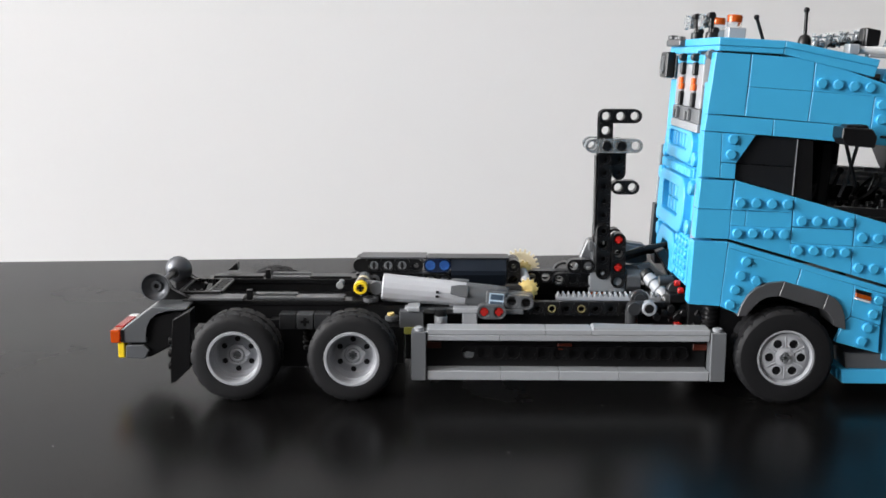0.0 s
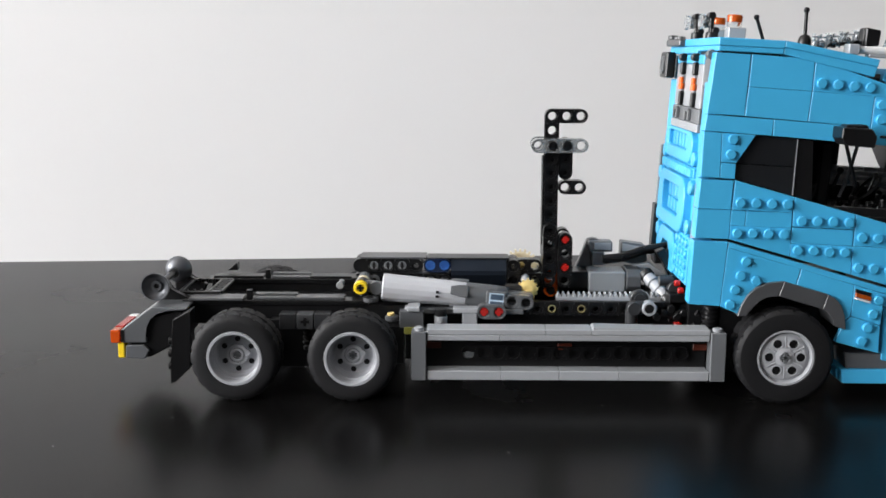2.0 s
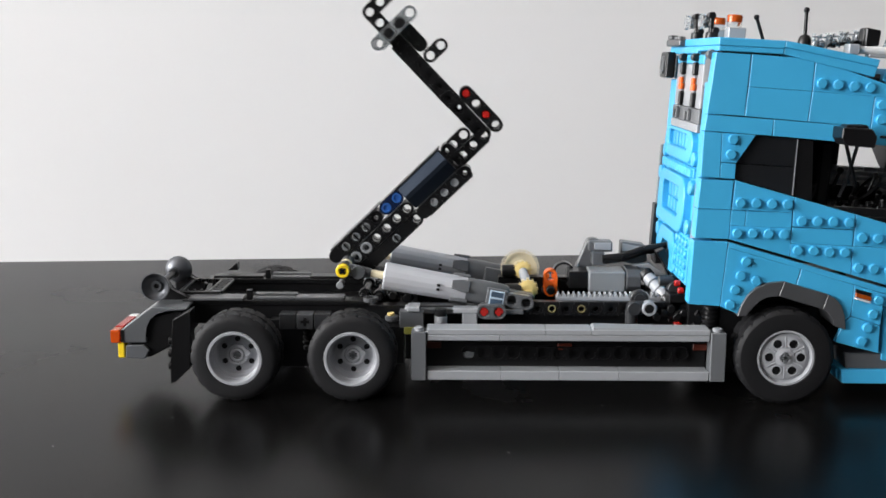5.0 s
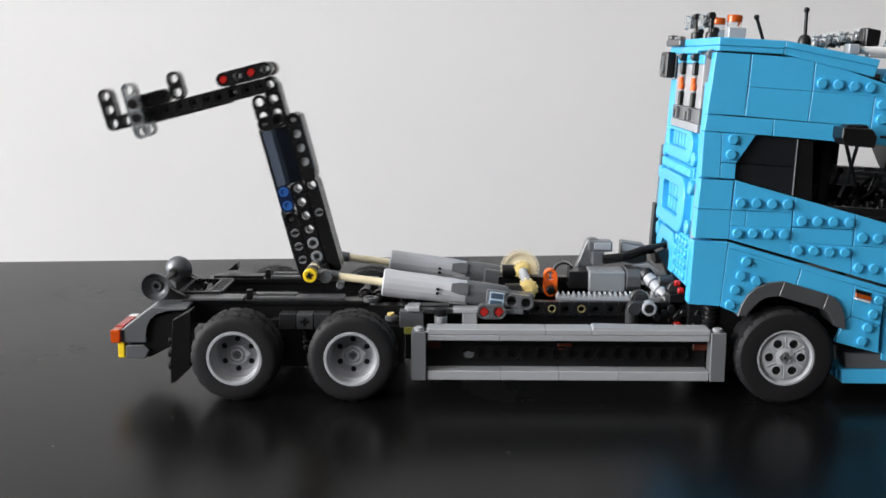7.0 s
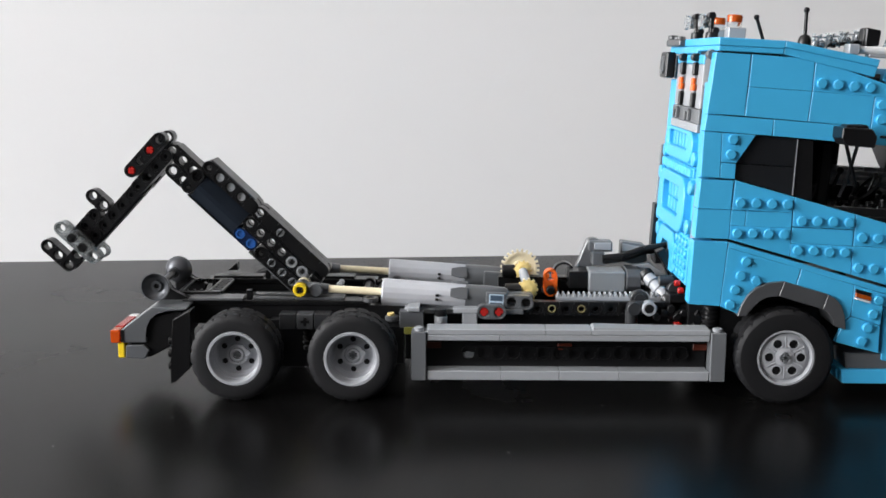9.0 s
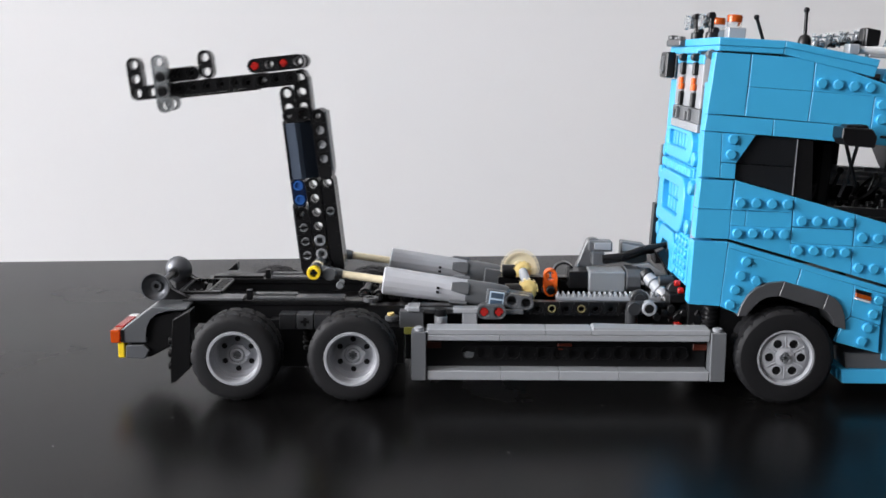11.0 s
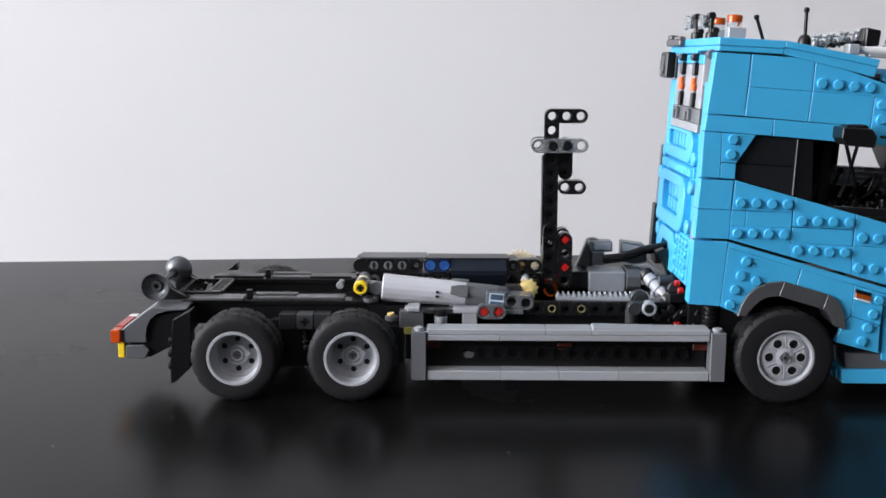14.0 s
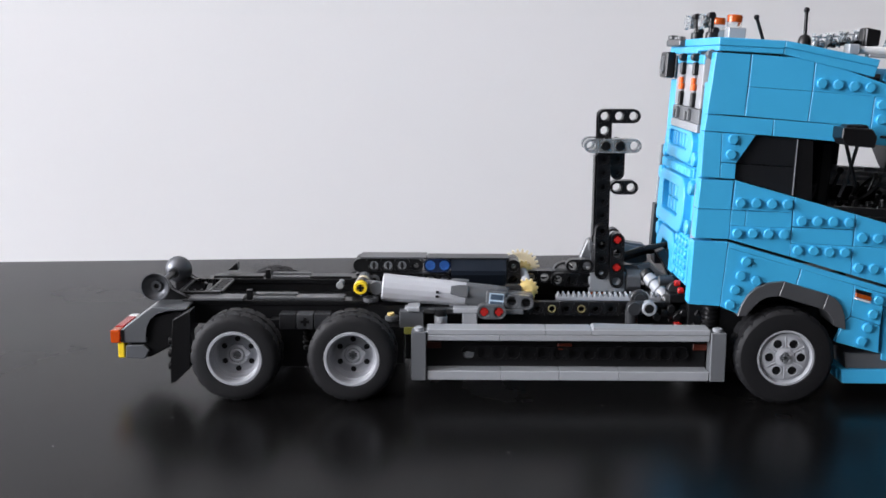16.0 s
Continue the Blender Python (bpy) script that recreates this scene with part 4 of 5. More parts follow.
# ---- rear end of the chassis
def rear_end():
    for y, s in ((-34.0, 1), (22.0, 1)):
        block("rail_plate", BLACK, -153, -50, y - 1, y + 9, 40.6, 43.4, label="black plate on the frame rail")
        w = 3.5 if y < 0 else 0
        block("rail_tile", SLATE if y < 0 else BLACK, -149, -119, y - w, y + 8.6, 43.5, 45.0)
        block("rail_tile", SLATE, -114, -91, y - 0.6, y + 2.4, 43.5, 45.0)
        block("rail_tile", SLATE, -115, -91, y + 9.2, y + 13.6, 43.5, 45.0)
        block("rail_slot", BLACK, -115, -91, y + 2.6, y + 9.0, 43.4, 44.2)
        block("rail_tile", SLATE if y < 0 else BLACK, -90.7, -64, y - 0.6, y + 9, 43.5, 45.0)
        block("rail_clip", BLACK, -117.6, -114.6, y - 0.5, y + 3, 43.5, 49)
    # framed grating between the rollers, its front bar a ladder
    grate = block("grating", BLACK, -158, -134, 7.5, 10.0, 44.4, 46.2, label="black open grating frame")
    block("frame_bar", BLACK, -156, -134, -26.5, -24.0, 44.4, 46.2, grate)
    block("frame_bar", BLACK, -158.2, -155.8, -24.0, 7.5, 44.4, 46.2, grate)
    for x in (-141.5, -134.6):
        block("frame_bar", BLACK, x, x + 1.5, -24.0, 7.5, 44.4, 46.2, grate)
    for k in range(6):
        block("rung", DARK if k == 0 else BLACK, -140.0, -134.6, -23.0 + 5.4 * k, -20.4 + 5.4 * k, 44.6, 46.0, grate)
    for x in (-154, -150, -146):
        block("tooth", BLACK, x, x + 1.6, -24.0, -22.0, 44.6, 46.8, grate)
        block("tooth", BLACK, x, x + 1.6, 5.5, 7.5, 44.6, 46.8, grate)
    block("rear_deck", BLACK, -153, -50, -25.5, 21.5, 34.0, 36.0, label="black deck between the frame rails")
    piece("wedge", BLACK, lambda bm: prism(bm, [(-142.5, 46.6), (-135.9, 46.7), (-136.1, 51.6), (-137.9, 49.8)], 30, 36, 0.3))
    # rollers shaped like dishes
    dish = [(0, 0), (3.4, 0.2), (6.4, 2.2), (7.6, 4.4), (7.9, 6.0), (7.3, 6.0), (6.4, 4.2), (4.6, 2.6), (2.9, 2.0), (2.9, 3.4), (1.5, 3.4), (1.5, 2.4), (0, 2.4)]
    for y, turn in ((-36.0, 1), (1.0, -1)):
        bm = bmesh.new()
        m = AX["y"] if turn > 0 else Matrix(((1, 0, 0), (0, 0, 1), (0, -1, 0)))
        lathe(bm, dish, (-165.6, y, 52.1), m=m, seg=36)
        r = smooth(part("roller", bm, PEARL, truck, "dark grey dish-shaped roller"), 40)
        piece("roller_hub", BLACK, lambda b2: rod(b2, (-165.6, y - 1.4 * turn, 52.1), "y", 2.1, 2.4, 14), r)
    piece("roller_axle", BLACK, lambda bm: rod(bm, (-165.6, -12, 52.1), "y", 1.7, 44), soft=True)
    piece("roller_bush", CHARCOAL, lambda bm: rod(bm, (-165.6, -3.4, 52.1), "y", 3.1, 3), soft=True)
    for y in (-31, 6):
        piece("roller_bracket", BLACK, lambda bm: prism(bm, [(-168, 39), (-152, 37), (-149, 43), (-160, 48), (-163, 54), (-168, 54)], y, y + 5, 0.6))
    # bumper
    for y0, y1 in ((-50.0, -14.0),):
        piece("rear_bumper", DARK, lambda bm: prism(bm, [(-181.5, 31.3), (-166.2, 42.6), (-146.8, 42.7), (-146.8, 41.1), (-158, 41.3), (-163, 39.8), (-167, 36.6), (-169.4, 32.0), (-170.0, 27.0), (-169.0, 23.2), (-181.9, 23.1)], y0, y1, 0.5), label="dark grey stepped rear bumper")
        piece("rear_bumper", DARK, lambda bm: prism(bm, [(-180.5, 21.6), (-171.0, 21.9), (-167.8, 19.0), (-170.8, 14), (-180.9, 14.6)], y0, y1, 0.4))
        piece("bumper_core", BLACK, lambda bm: prism(bm, [(-178.0, 27.3), (-168, 36.5), (-150, 40.5), (-150, 24), (-168.5, 14.6), (-178.5, 17.9)], y0 + 2, y1, 0.3))
        x, z = (-186, 26.9)
        block("tail_lamp", AMBER, x - 2.6, x + 2.6, y0 - 0.4, y0 + 7.6, z - 3.8, z + 3.2, label="amber clear tail lamp", bev=0.5)
        block("tail_lamp", REDCLEAR, x - 2.6, x + 2.6, y0 + 8, y1 - 6, z - 3.8, z + 3.6, label="red clear tail lamp", bev=0.5)
        block("tail_lamp", WHITE, x - 2.4, x + 2.6, y1 - 5.6, y1, z - 3.8, z + 3.6, bev=0.5)
        block("lamp_back", BLACK, x + 2.8, x + 5.5, y0, y1, z - 3.6, z + 3.4)
        x, z = (-183.4, 18.7)
        block("marker", YELLOW, x - 1.7, x + 1.9, y0 + 0.5, y0 + 8, z - 4.2, z + 4.2, label="yellow marker block", bev=0.4)
        piece("mudflap", BLACK, lambda bm: prism(bm, [(-151.5, 38.7), (-141.7, 44.2), (-143.1, 12.8), (-151.3, 4.6), (-154.1, 3.7), (-153.5, 15.8)], -61, -52, 0.4), label="black mudflap")
        for x, z in ((-153.3, 26.4), (-153.9, 19.6), (-154, 12.7)):
            piece("stud", BLACK, lambda bm: rod(bm, (x, -57, z), "x", 2.3, 3, 14), soft=True)
    # suspension blocks between the rear wheels
    for x in (-98, -88.5, -79):
        block("suspension_block", SLATE if x == -88.5 else CHARCOAL, x, x + 9, -46, -38, 30, 38.5)
    piece("block_cross", BLACK, lambda bm: (box(bm, -86.4, -81.6, -46.3, -45, 33.4, 35.0, 0), box(bm, -84.8, -83.2, -46.32, -45, 31.8, 36.6, 0)))
    piece("spring", BLACK, lambda bm: ribbed(bm, (-84, -38, 17), 3.0, 2.9, 4), label="black ribbed suspension spring", soft=True)


rear_end()


# ---- machinery between boom and cab
GEARS = []


def machinery():
    Y = -42.0
    # grey arches and brackets behind the rear wheel
    block("bracket", DARK, -33, -20, -46, -38, 31, 40)
    piece("bracket", LIGHT, lambda bm: (prism(bm, [(-30.4, 41.2), (-22.4, 41.3), (-22.8, 29.6), (-30.5, 29.6)], Y, Y + 8, 0.5)), label="light grey arch bracket")
    block("bracket_tile", LIGHT, -28.5, -22, -48, -36, 40.5, 42.8)
    piece("bracket", LIGHT, lambda bm: (prism(bm, [(0.8, 39.2), (9, 39.2), (9.1, 30.4), (0.8, 30.4)], Y, Y + 8, 0.5)), label="light grey arch bracket")
    block("shelf", DARK, -22, 34, -41, -35, 37.5, 40.2)
    block("shelf", LIGHT, -4, 10, -42.5, -35, 38.4, 41.0)
    piece("knob", BLACK, lambda bm: rod(bm, put((-10.8, 38.8), Y), "z", 3.4, 4.5), soft=True)
    piece("knob_base", LIGHT, lambda bm: rod(bm, put((-10.8, 34.1), Y), "z", 3.6, 6), soft=True)
    piece("bush", TAN, lambda bm: rod(bm, put((-37.8, 37.8), Y), "z", 2.0, 1.6), soft=True)
    piece("bush", DARK, lambda bm: rod(bm, put((-37.2, 35.6), Y), "z", 3.8, 2.5), soft=True)
    block("olive_plate", OLIVE, -30.5, -24, -46.5, -40, 27.5, 31.5)
    # beam with red pins
    x, z = (12.7, 39.2)
    beam_part("pin_beam", DARK, row(2), x, z, -43, -36, label="dark grey beam with two red pins")
    for k in (0, 1):
        axle_end(RED, x + 8 * k, z, -42.6, label="red cross axle end", r=2.3)
    # black beams along the frame with tan ring pins
    x, z = (49.6, 40)
    beam_part("frame_beam", BLACK, [(i, 0) for i in range(-4, 12)], x, z, -38, -34.5, label="black beam with pin holes", blind=[(i, 0) for i in range(-4, 12)])
    for k in (0, 2):
        bm = bmesh.new()
        lathe(bm, [(1.6, -1.5), (1.6, 0.1), (2.2, 0.1), (2.2, -1.5)], (x + 8 * k, -38, z), "y", 20)
        smooth(part("ring_pin", bm, SHADETAN, truck, "tan ring pin, darkened in colour for shade"))
    block("frame_plate", BLACK, 20, 128, -34, -20, 36, 41)
    block("frame_tile", BLACK, 58, 74, -36, -30, 41.2, 43.0)
    # gears on a cross axle
    def gear(name, mat, x, y, z, prof, n, tooth, label):
        bm = bmesh.new()
        lathe(bm, prof, (0, 0, 0), "y", 48)
        for k in range(n):
            bmesh.ops.create_cube(bm, size=1.0, matrix=Matrix.Rotation(2 * math.pi * k / n, 4, "Y") @ Matrix.Translation((tooth[0], -tooth[4], 0)) @ Matrix.Diagonal((*tooth[1:4], 1)))
        return part(name, bm, mat, truck, label, pose(x / 1000, y / 1000, z / 1000)), (x, y, z)

    x, z = (35.1, 51.1)
    disc = [(0, 0), (3, 0), (3, 1.0), (9.9, 1.0), (9.9, 3.6), (8.6, 3.6), (8.6, 2.8), (5, 2.8), (4.6, 4.2), (0, 4.2)]
    GEARS.append(gear("gear", CREAM, x, 20.0, z, disc, 24, (10.5, 2.2, 2.8, 1.2, 2.3), "pale tan toothed gear wheel"))
    for (x, z), y, r in (((35.9, 53.3), 4.0, 4.6), ((37.3, 47.7), -22.0, 5.0)):
        GEARS.append(gear("bevel_gear", TAN, x, y, z, [(0, -2), (r - 1.4, -2), (r, 0), (r, 1.6), (2.6, 2.4), (0, 2.4)], 12, (r, 1.6, 3.0, 1.1, 0.0), "tan bevel gear"))
    a, b = (36, 52.4), (37.5, 48)
    piece("gear_axle", LIGHT, lambda bm: bar(bm, put(a, 1), put(b, -18), 2.7, 18), soft=True)
    for p, y in (((28.5, 51.9), 6.0), ((29.1, 46.7), -22.0)):
        piece("motor_cap", BLACK, lambda bm: rod(bm, put(p, y), "x", 3.8, 9), soft=True)
    x, z = (37.5, 44.1)
    piece("end_bush", TAN, lambda bm: rod(bm, (x, -24, z), "y", 3.4, 4), soft=True)
    block("gearbox_cover", BLACK, 22, 62, 8, 15, 38, 48)
    # rack
    bm = bmesh.new()
    box(bm, 53, 112, -24, -17, 41.2, 43.4, 0.3)
    for k in range(20):
        prism(bm, [(53.4 + 2.9 * k, 43.3), (55.9 + 2.9 * k, 43.3), (55.0 + 2.9 * k, 45.2), (54.2 + 2.9 * k, 45.2)], -23.8, -17.2, 0.1)
    part("gear_rack", bm, LIGHT, truck, "grey toothed rack")
    # slide motor and battery box
    # Housing uses a darker grey than its own, with the shade painted in.
    block("motor", MID, 73, 94, -8, 10, 42.4, 54.4, label="grey motor housing", bev=0.8)
    piece("motor_end", SLATE, lambda bm: prism_x(bm, [(-9.5, 46), (-6, 42.4), (8, 42.4), (11.5, 46), (11.5, 52), (8, 55.6), (-6, 55.6), (-9.5, 52)], 94.2, 102.5, 0.5), label="dark grey motor end")
    block("motor_front", BLACK, 62, 72.8, -5, 11, 44, 54)
    piece("motor_loop", BLACK, lambda bm: lathe(bm, [(5.0, -3), (6.2, -3), (6.2, 3), (5.0, 3), (5.0, -3)], put((59.9, 51.2), 8), "y", 28), soft=True)
    piece("tilted_panel", DARK, lambda bm: prism(bm, [(66.6, 50.8), (74.1, 69.7), (77.4, 70.4), (80.7, 69.7), (77.9, 51.5)], 12, 18, 0.6), label="dark grey tilted panel")
    piece("plug", DARK, lambda bm: (prism(bm, [(74.1, 69.4), (87.8, 69.4), (88, 63.4), (74.2, 63.4)], 6, 16, 0.6), prism(bm, [(75.9, 63.8), (83.1, 63.8), (83.3, 55.8), (76.1, 55.8)], 4, 14, 0.6)), label="dark grey cable plug")
    piece("plug_cap", LIGHT, lambda bm: prism(bm, [(77.2, 68.9), (87, 69), (87.1, 64.3), (77.3, 64.9)], 5.0, 6.2, 0.3))
    piece("plug", DARK, lambda bm: prism(bm, [(93.9, 68.4), (107.9, 66.4), (109.5, 57), (103.6, 54.3), (93.6, 56.9)], 12, 22, 0.8), label="dark grey cable plug")
    piece("plug_cap", LIGHT, lambda bm: prism(bm, [(94.1, 67.6), (106.4, 65.3), (105.2, 62.6), (94, 62.9)], 10.6, 12.2, 0.3))
    for k in range(4):
        pts = [Vector(put((81.7, 58.9), 2 + 2 * k)), Vector(put((92.7, 60.2), 2 + 2 * k)), Vector(put((105.6, 64.3), 3 + 2 * k)), Vector(put((118.5, 66.3), 4 + 2 * k))]
        piece("cable", BLACK, lambda bm: [bar(bm, p + Vector((0, 0, 1.6 - 1.0 * k)), q + Vector((0, 0, 1.6 - 1.0 * k)), 1.9, 10) for p, q in zip(pts, pts[1:])], label="black flat cable", soft=True)
    piece("support", LIGHT, lambda bm: prism(bm, [(99, 55.9), (109.4, 57.2), (121.5, 48.6), (118, 46.6), (104.8, 49.9)], 4, 8, 0.5), label="light grey angled support")
    piece("brace", BLACK, lambda bm: prism(bm, [(109.8, 66.5), (114.8, 68.5), (130.3, 47), (125.3, 44.4)], -10, -4, 0.5), label="black diagonal brace")
    piece("brace", BLACK, lambda bm: prism(bm, [(120.2, 58.2), (129.2, 61.6), (131.3, 58.2), (125.1, 48.8)], 6, 12, 0.5))
    block("cable_clamp", BLACK, 112, 118, 4, 16, 57, 64)
    piece("mount", BLACK, lambda bm: prism(bm, [(115.9, 56.9), (128, 49.9), (129.6, 27.4), (110.8, 27.3), (114.6, 42.8)], -26, -22, 0.6), label="black cab mount")
    piece("mount", BLACK, lambda bm: prism(bm, [(113.9, 63.1), (118.4, 65.7), (126.8, 47.2), (121.8, 44.5)], -2, 6, 0.5))
    # ribbed worm, pins and pipes
    a, b = Vector(put((106.5, 51.7), -8)), Vector(put((114.8, 42.5), -22))
    m = (b - a).to_track_quat("Z", "Y").to_matrix()
    n = (b - a).length
    prof = [(0, 0)]
    for k in range(3):
        h = n * k / 3
        prof += [(3.0, h), (3.5, h + 0.4), (3.5, h + n / 6 - 0.3), (3.9, h + n / 6), (3.9, h + n / 3 - 0.9), (3.0, h + n / 3 - 0.4)]
    prof.append((0, n))
    sleeve = piece("drive_sleeve", LIGHT, lambda bm: lathe(bm, prof, a, seg=22, m=m), label="light grey drive sleeve in three segments", soft=True)
    for k in range(3):
        c = a + (b - a) * ((k + 0.3) / 3)
        piece("sleeve_slot", DARK, lambda bm: box(bm, c.x - 0.9, c.x + 0.9, c.y - 3.9, c.y - 3.0, c.z - 0.9, c.z + 0.9, 0.1), sleeve)
    piece("worm_cap", BLACK, lambda bm: bar(bm, b, b + (b - a).normalized() * 5, 4.4, 20), soft=True)
    piece("worm_cap", BLACK, lambda bm: bar(bm, a - (b - a).normalized() * 3, a, 4.2, 20), soft=True)
    for p, y in (((116.4, 55.0), -40.0), ((118.0, 51.4), -42.0)):
        piece("red_bush", RED, lambda bm: rod(bm, put(p, y), "x", 1.7, 3.0), soft=True)
    piece("red_bush", RED, lambda bm: rod(bm, put((117.9, 31.4), -38), "y", 2.0, 5), soft=True)
    piece("pipe", LIGHT, lambda bm: (rod(bm, put((101.2, 41.7), -42), "y", 3.9, 6), box(bm, 96.5, 106, -42, -30, 39.5, 43.0, 0.8)), label="light grey round connector", soft=True)
    piece("pipe_hole", BLACK, lambda bm: rod(bm, put((101, 41.9), -45.1), "y", 2.5, 0.5), soft=True)
    # Elbow, hub and connector carry the shade of this corner in their colour.
    piece("pipe", CHARCOAL, lambda bm: (rod(bm, put((92.4, 36.6), -40), "z", 3.4, 9), rod(bm, put((93.4, 41.2), -40), "y", 3.7, 7), rod(bm, put((96.0, 42.2), -40), "x", 3.0, 6)), label="dark grey elbow connector", soft=True)
    piece("gear_hub", CHARCOAL, lambda bm: lathe(bm, [(0, 0), (4.6, 0), (5.0, 0.4), (5.0, 3.6), (4.6, 4), (3.0, 4), (2.8, 4.8), (0, 4.8)], put((97.6, 44.6), -30), "y", 28), label="dark grey round hub", soft=True)
    piece("connector", CHARCOAL, lambda bm: (rod(bm, put((117.5, 49.5), -26), "y", 3.6, 7), rod(bm, put((113.5, 53.0), -24), "x", 3.0, 8)), label="dark grey axle connector", soft=True)
    for k in range(5):
        piece("pin_end", BLACK, lambda bm: rod(bm, put((106 + 3.6 * k, 36.5 + 2.2 * (k % 3)), -41), "y", 2.1, 3), soft=True)
    block("axle_box", BLACK, 113, 126, -38, -24, 33, 48)
    block("axle_box", BLACK, 108, 122, -16, 10, 40, 50)
    piece("spring", BLACK, lambda bm: ribbed(bm, (133.5, -46, 32.5), 4.6, 2.5, 5), label="black ribbed spring", soft=True)
    for px in (770, 830, 1000, 1240):
        x, z = {770: (-14, 24.6), 830: (4.7, 19.4), 1000: (54.9, 24), 1240: (125.9, 24.1)}[px]
        block("marker_plate", DARK if px == 830 else DIMRED, x - 3.8, x + 3.8, -59.0, -57, z - 1.2, z + 2.2)


def clutter():
    """Small axles, bushes and hoses round the boom's foot."""
    p = (-67.1, 49.9)
    piece("axle_bush", MID, lambda bm: (rod(bm, put(p, -20), "y", 1.7, 8), rod(bm, put(p, -25), "y", 2.1, 2)), label="grey round bush", soft=True)
    for x, z in ((-54, 43.0), (-46, 42.0), (-38, 43.5), (-30, 42.0)):
        piece("cross_axle", BLACK, lambda bm: rod(bm, (x, -2, z), "y", 2.2, 44), soft=True)
        for y in (-16, 12):
            piece("axle_bush", BLACK, lambda bm: rod(bm, (x, y, z), "y", 3.6, 5), soft=True)
    q = (-49.2, 43.5)
    piece("ring", SLATE, lambda bm: lathe(bm, [(2.2, 0), (4.2, 0), (4.2, 2.2), (2.2, 2.2), (2.2, 0)], (q[0], -36, q[1]), "z", 24), label="slate grey ring", soft=True)
    for k, (a, b) in enumerate((((-51.9, 42.2), (-38.2, 38.5)), ((-56.7, 41.7), (-35.4, 40)))):
        piece("hose", BLACK, lambda bm: bar(bm, put(a, 8 - 14 * k), put(b, 4 - 14 * k), 1.4), soft=True)
    for x in (112.5, 118, 123.5):
        piece("pin_end", BLACK, lambda bm: rod(bm, (x, -40.5, 38.0), "y", 2.4, 2), soft=True)
    for x, z in ((126, 40), (131, 37), (124, 33)):
        piece("hose", BLACK, lambda bm: bar(bm, (x, -44, z), (x + 12, -38, z - 8), 1.6), soft=True)
    # front axle linkage behind the wheel arch
    block("fender_liner", BLACK, 138, 205, -44, -40, 44, 62)


machinery()
clutter()
# ---- boom, hook arm and their rams
PIVOT = (-70.9, 2.0, 43.8)


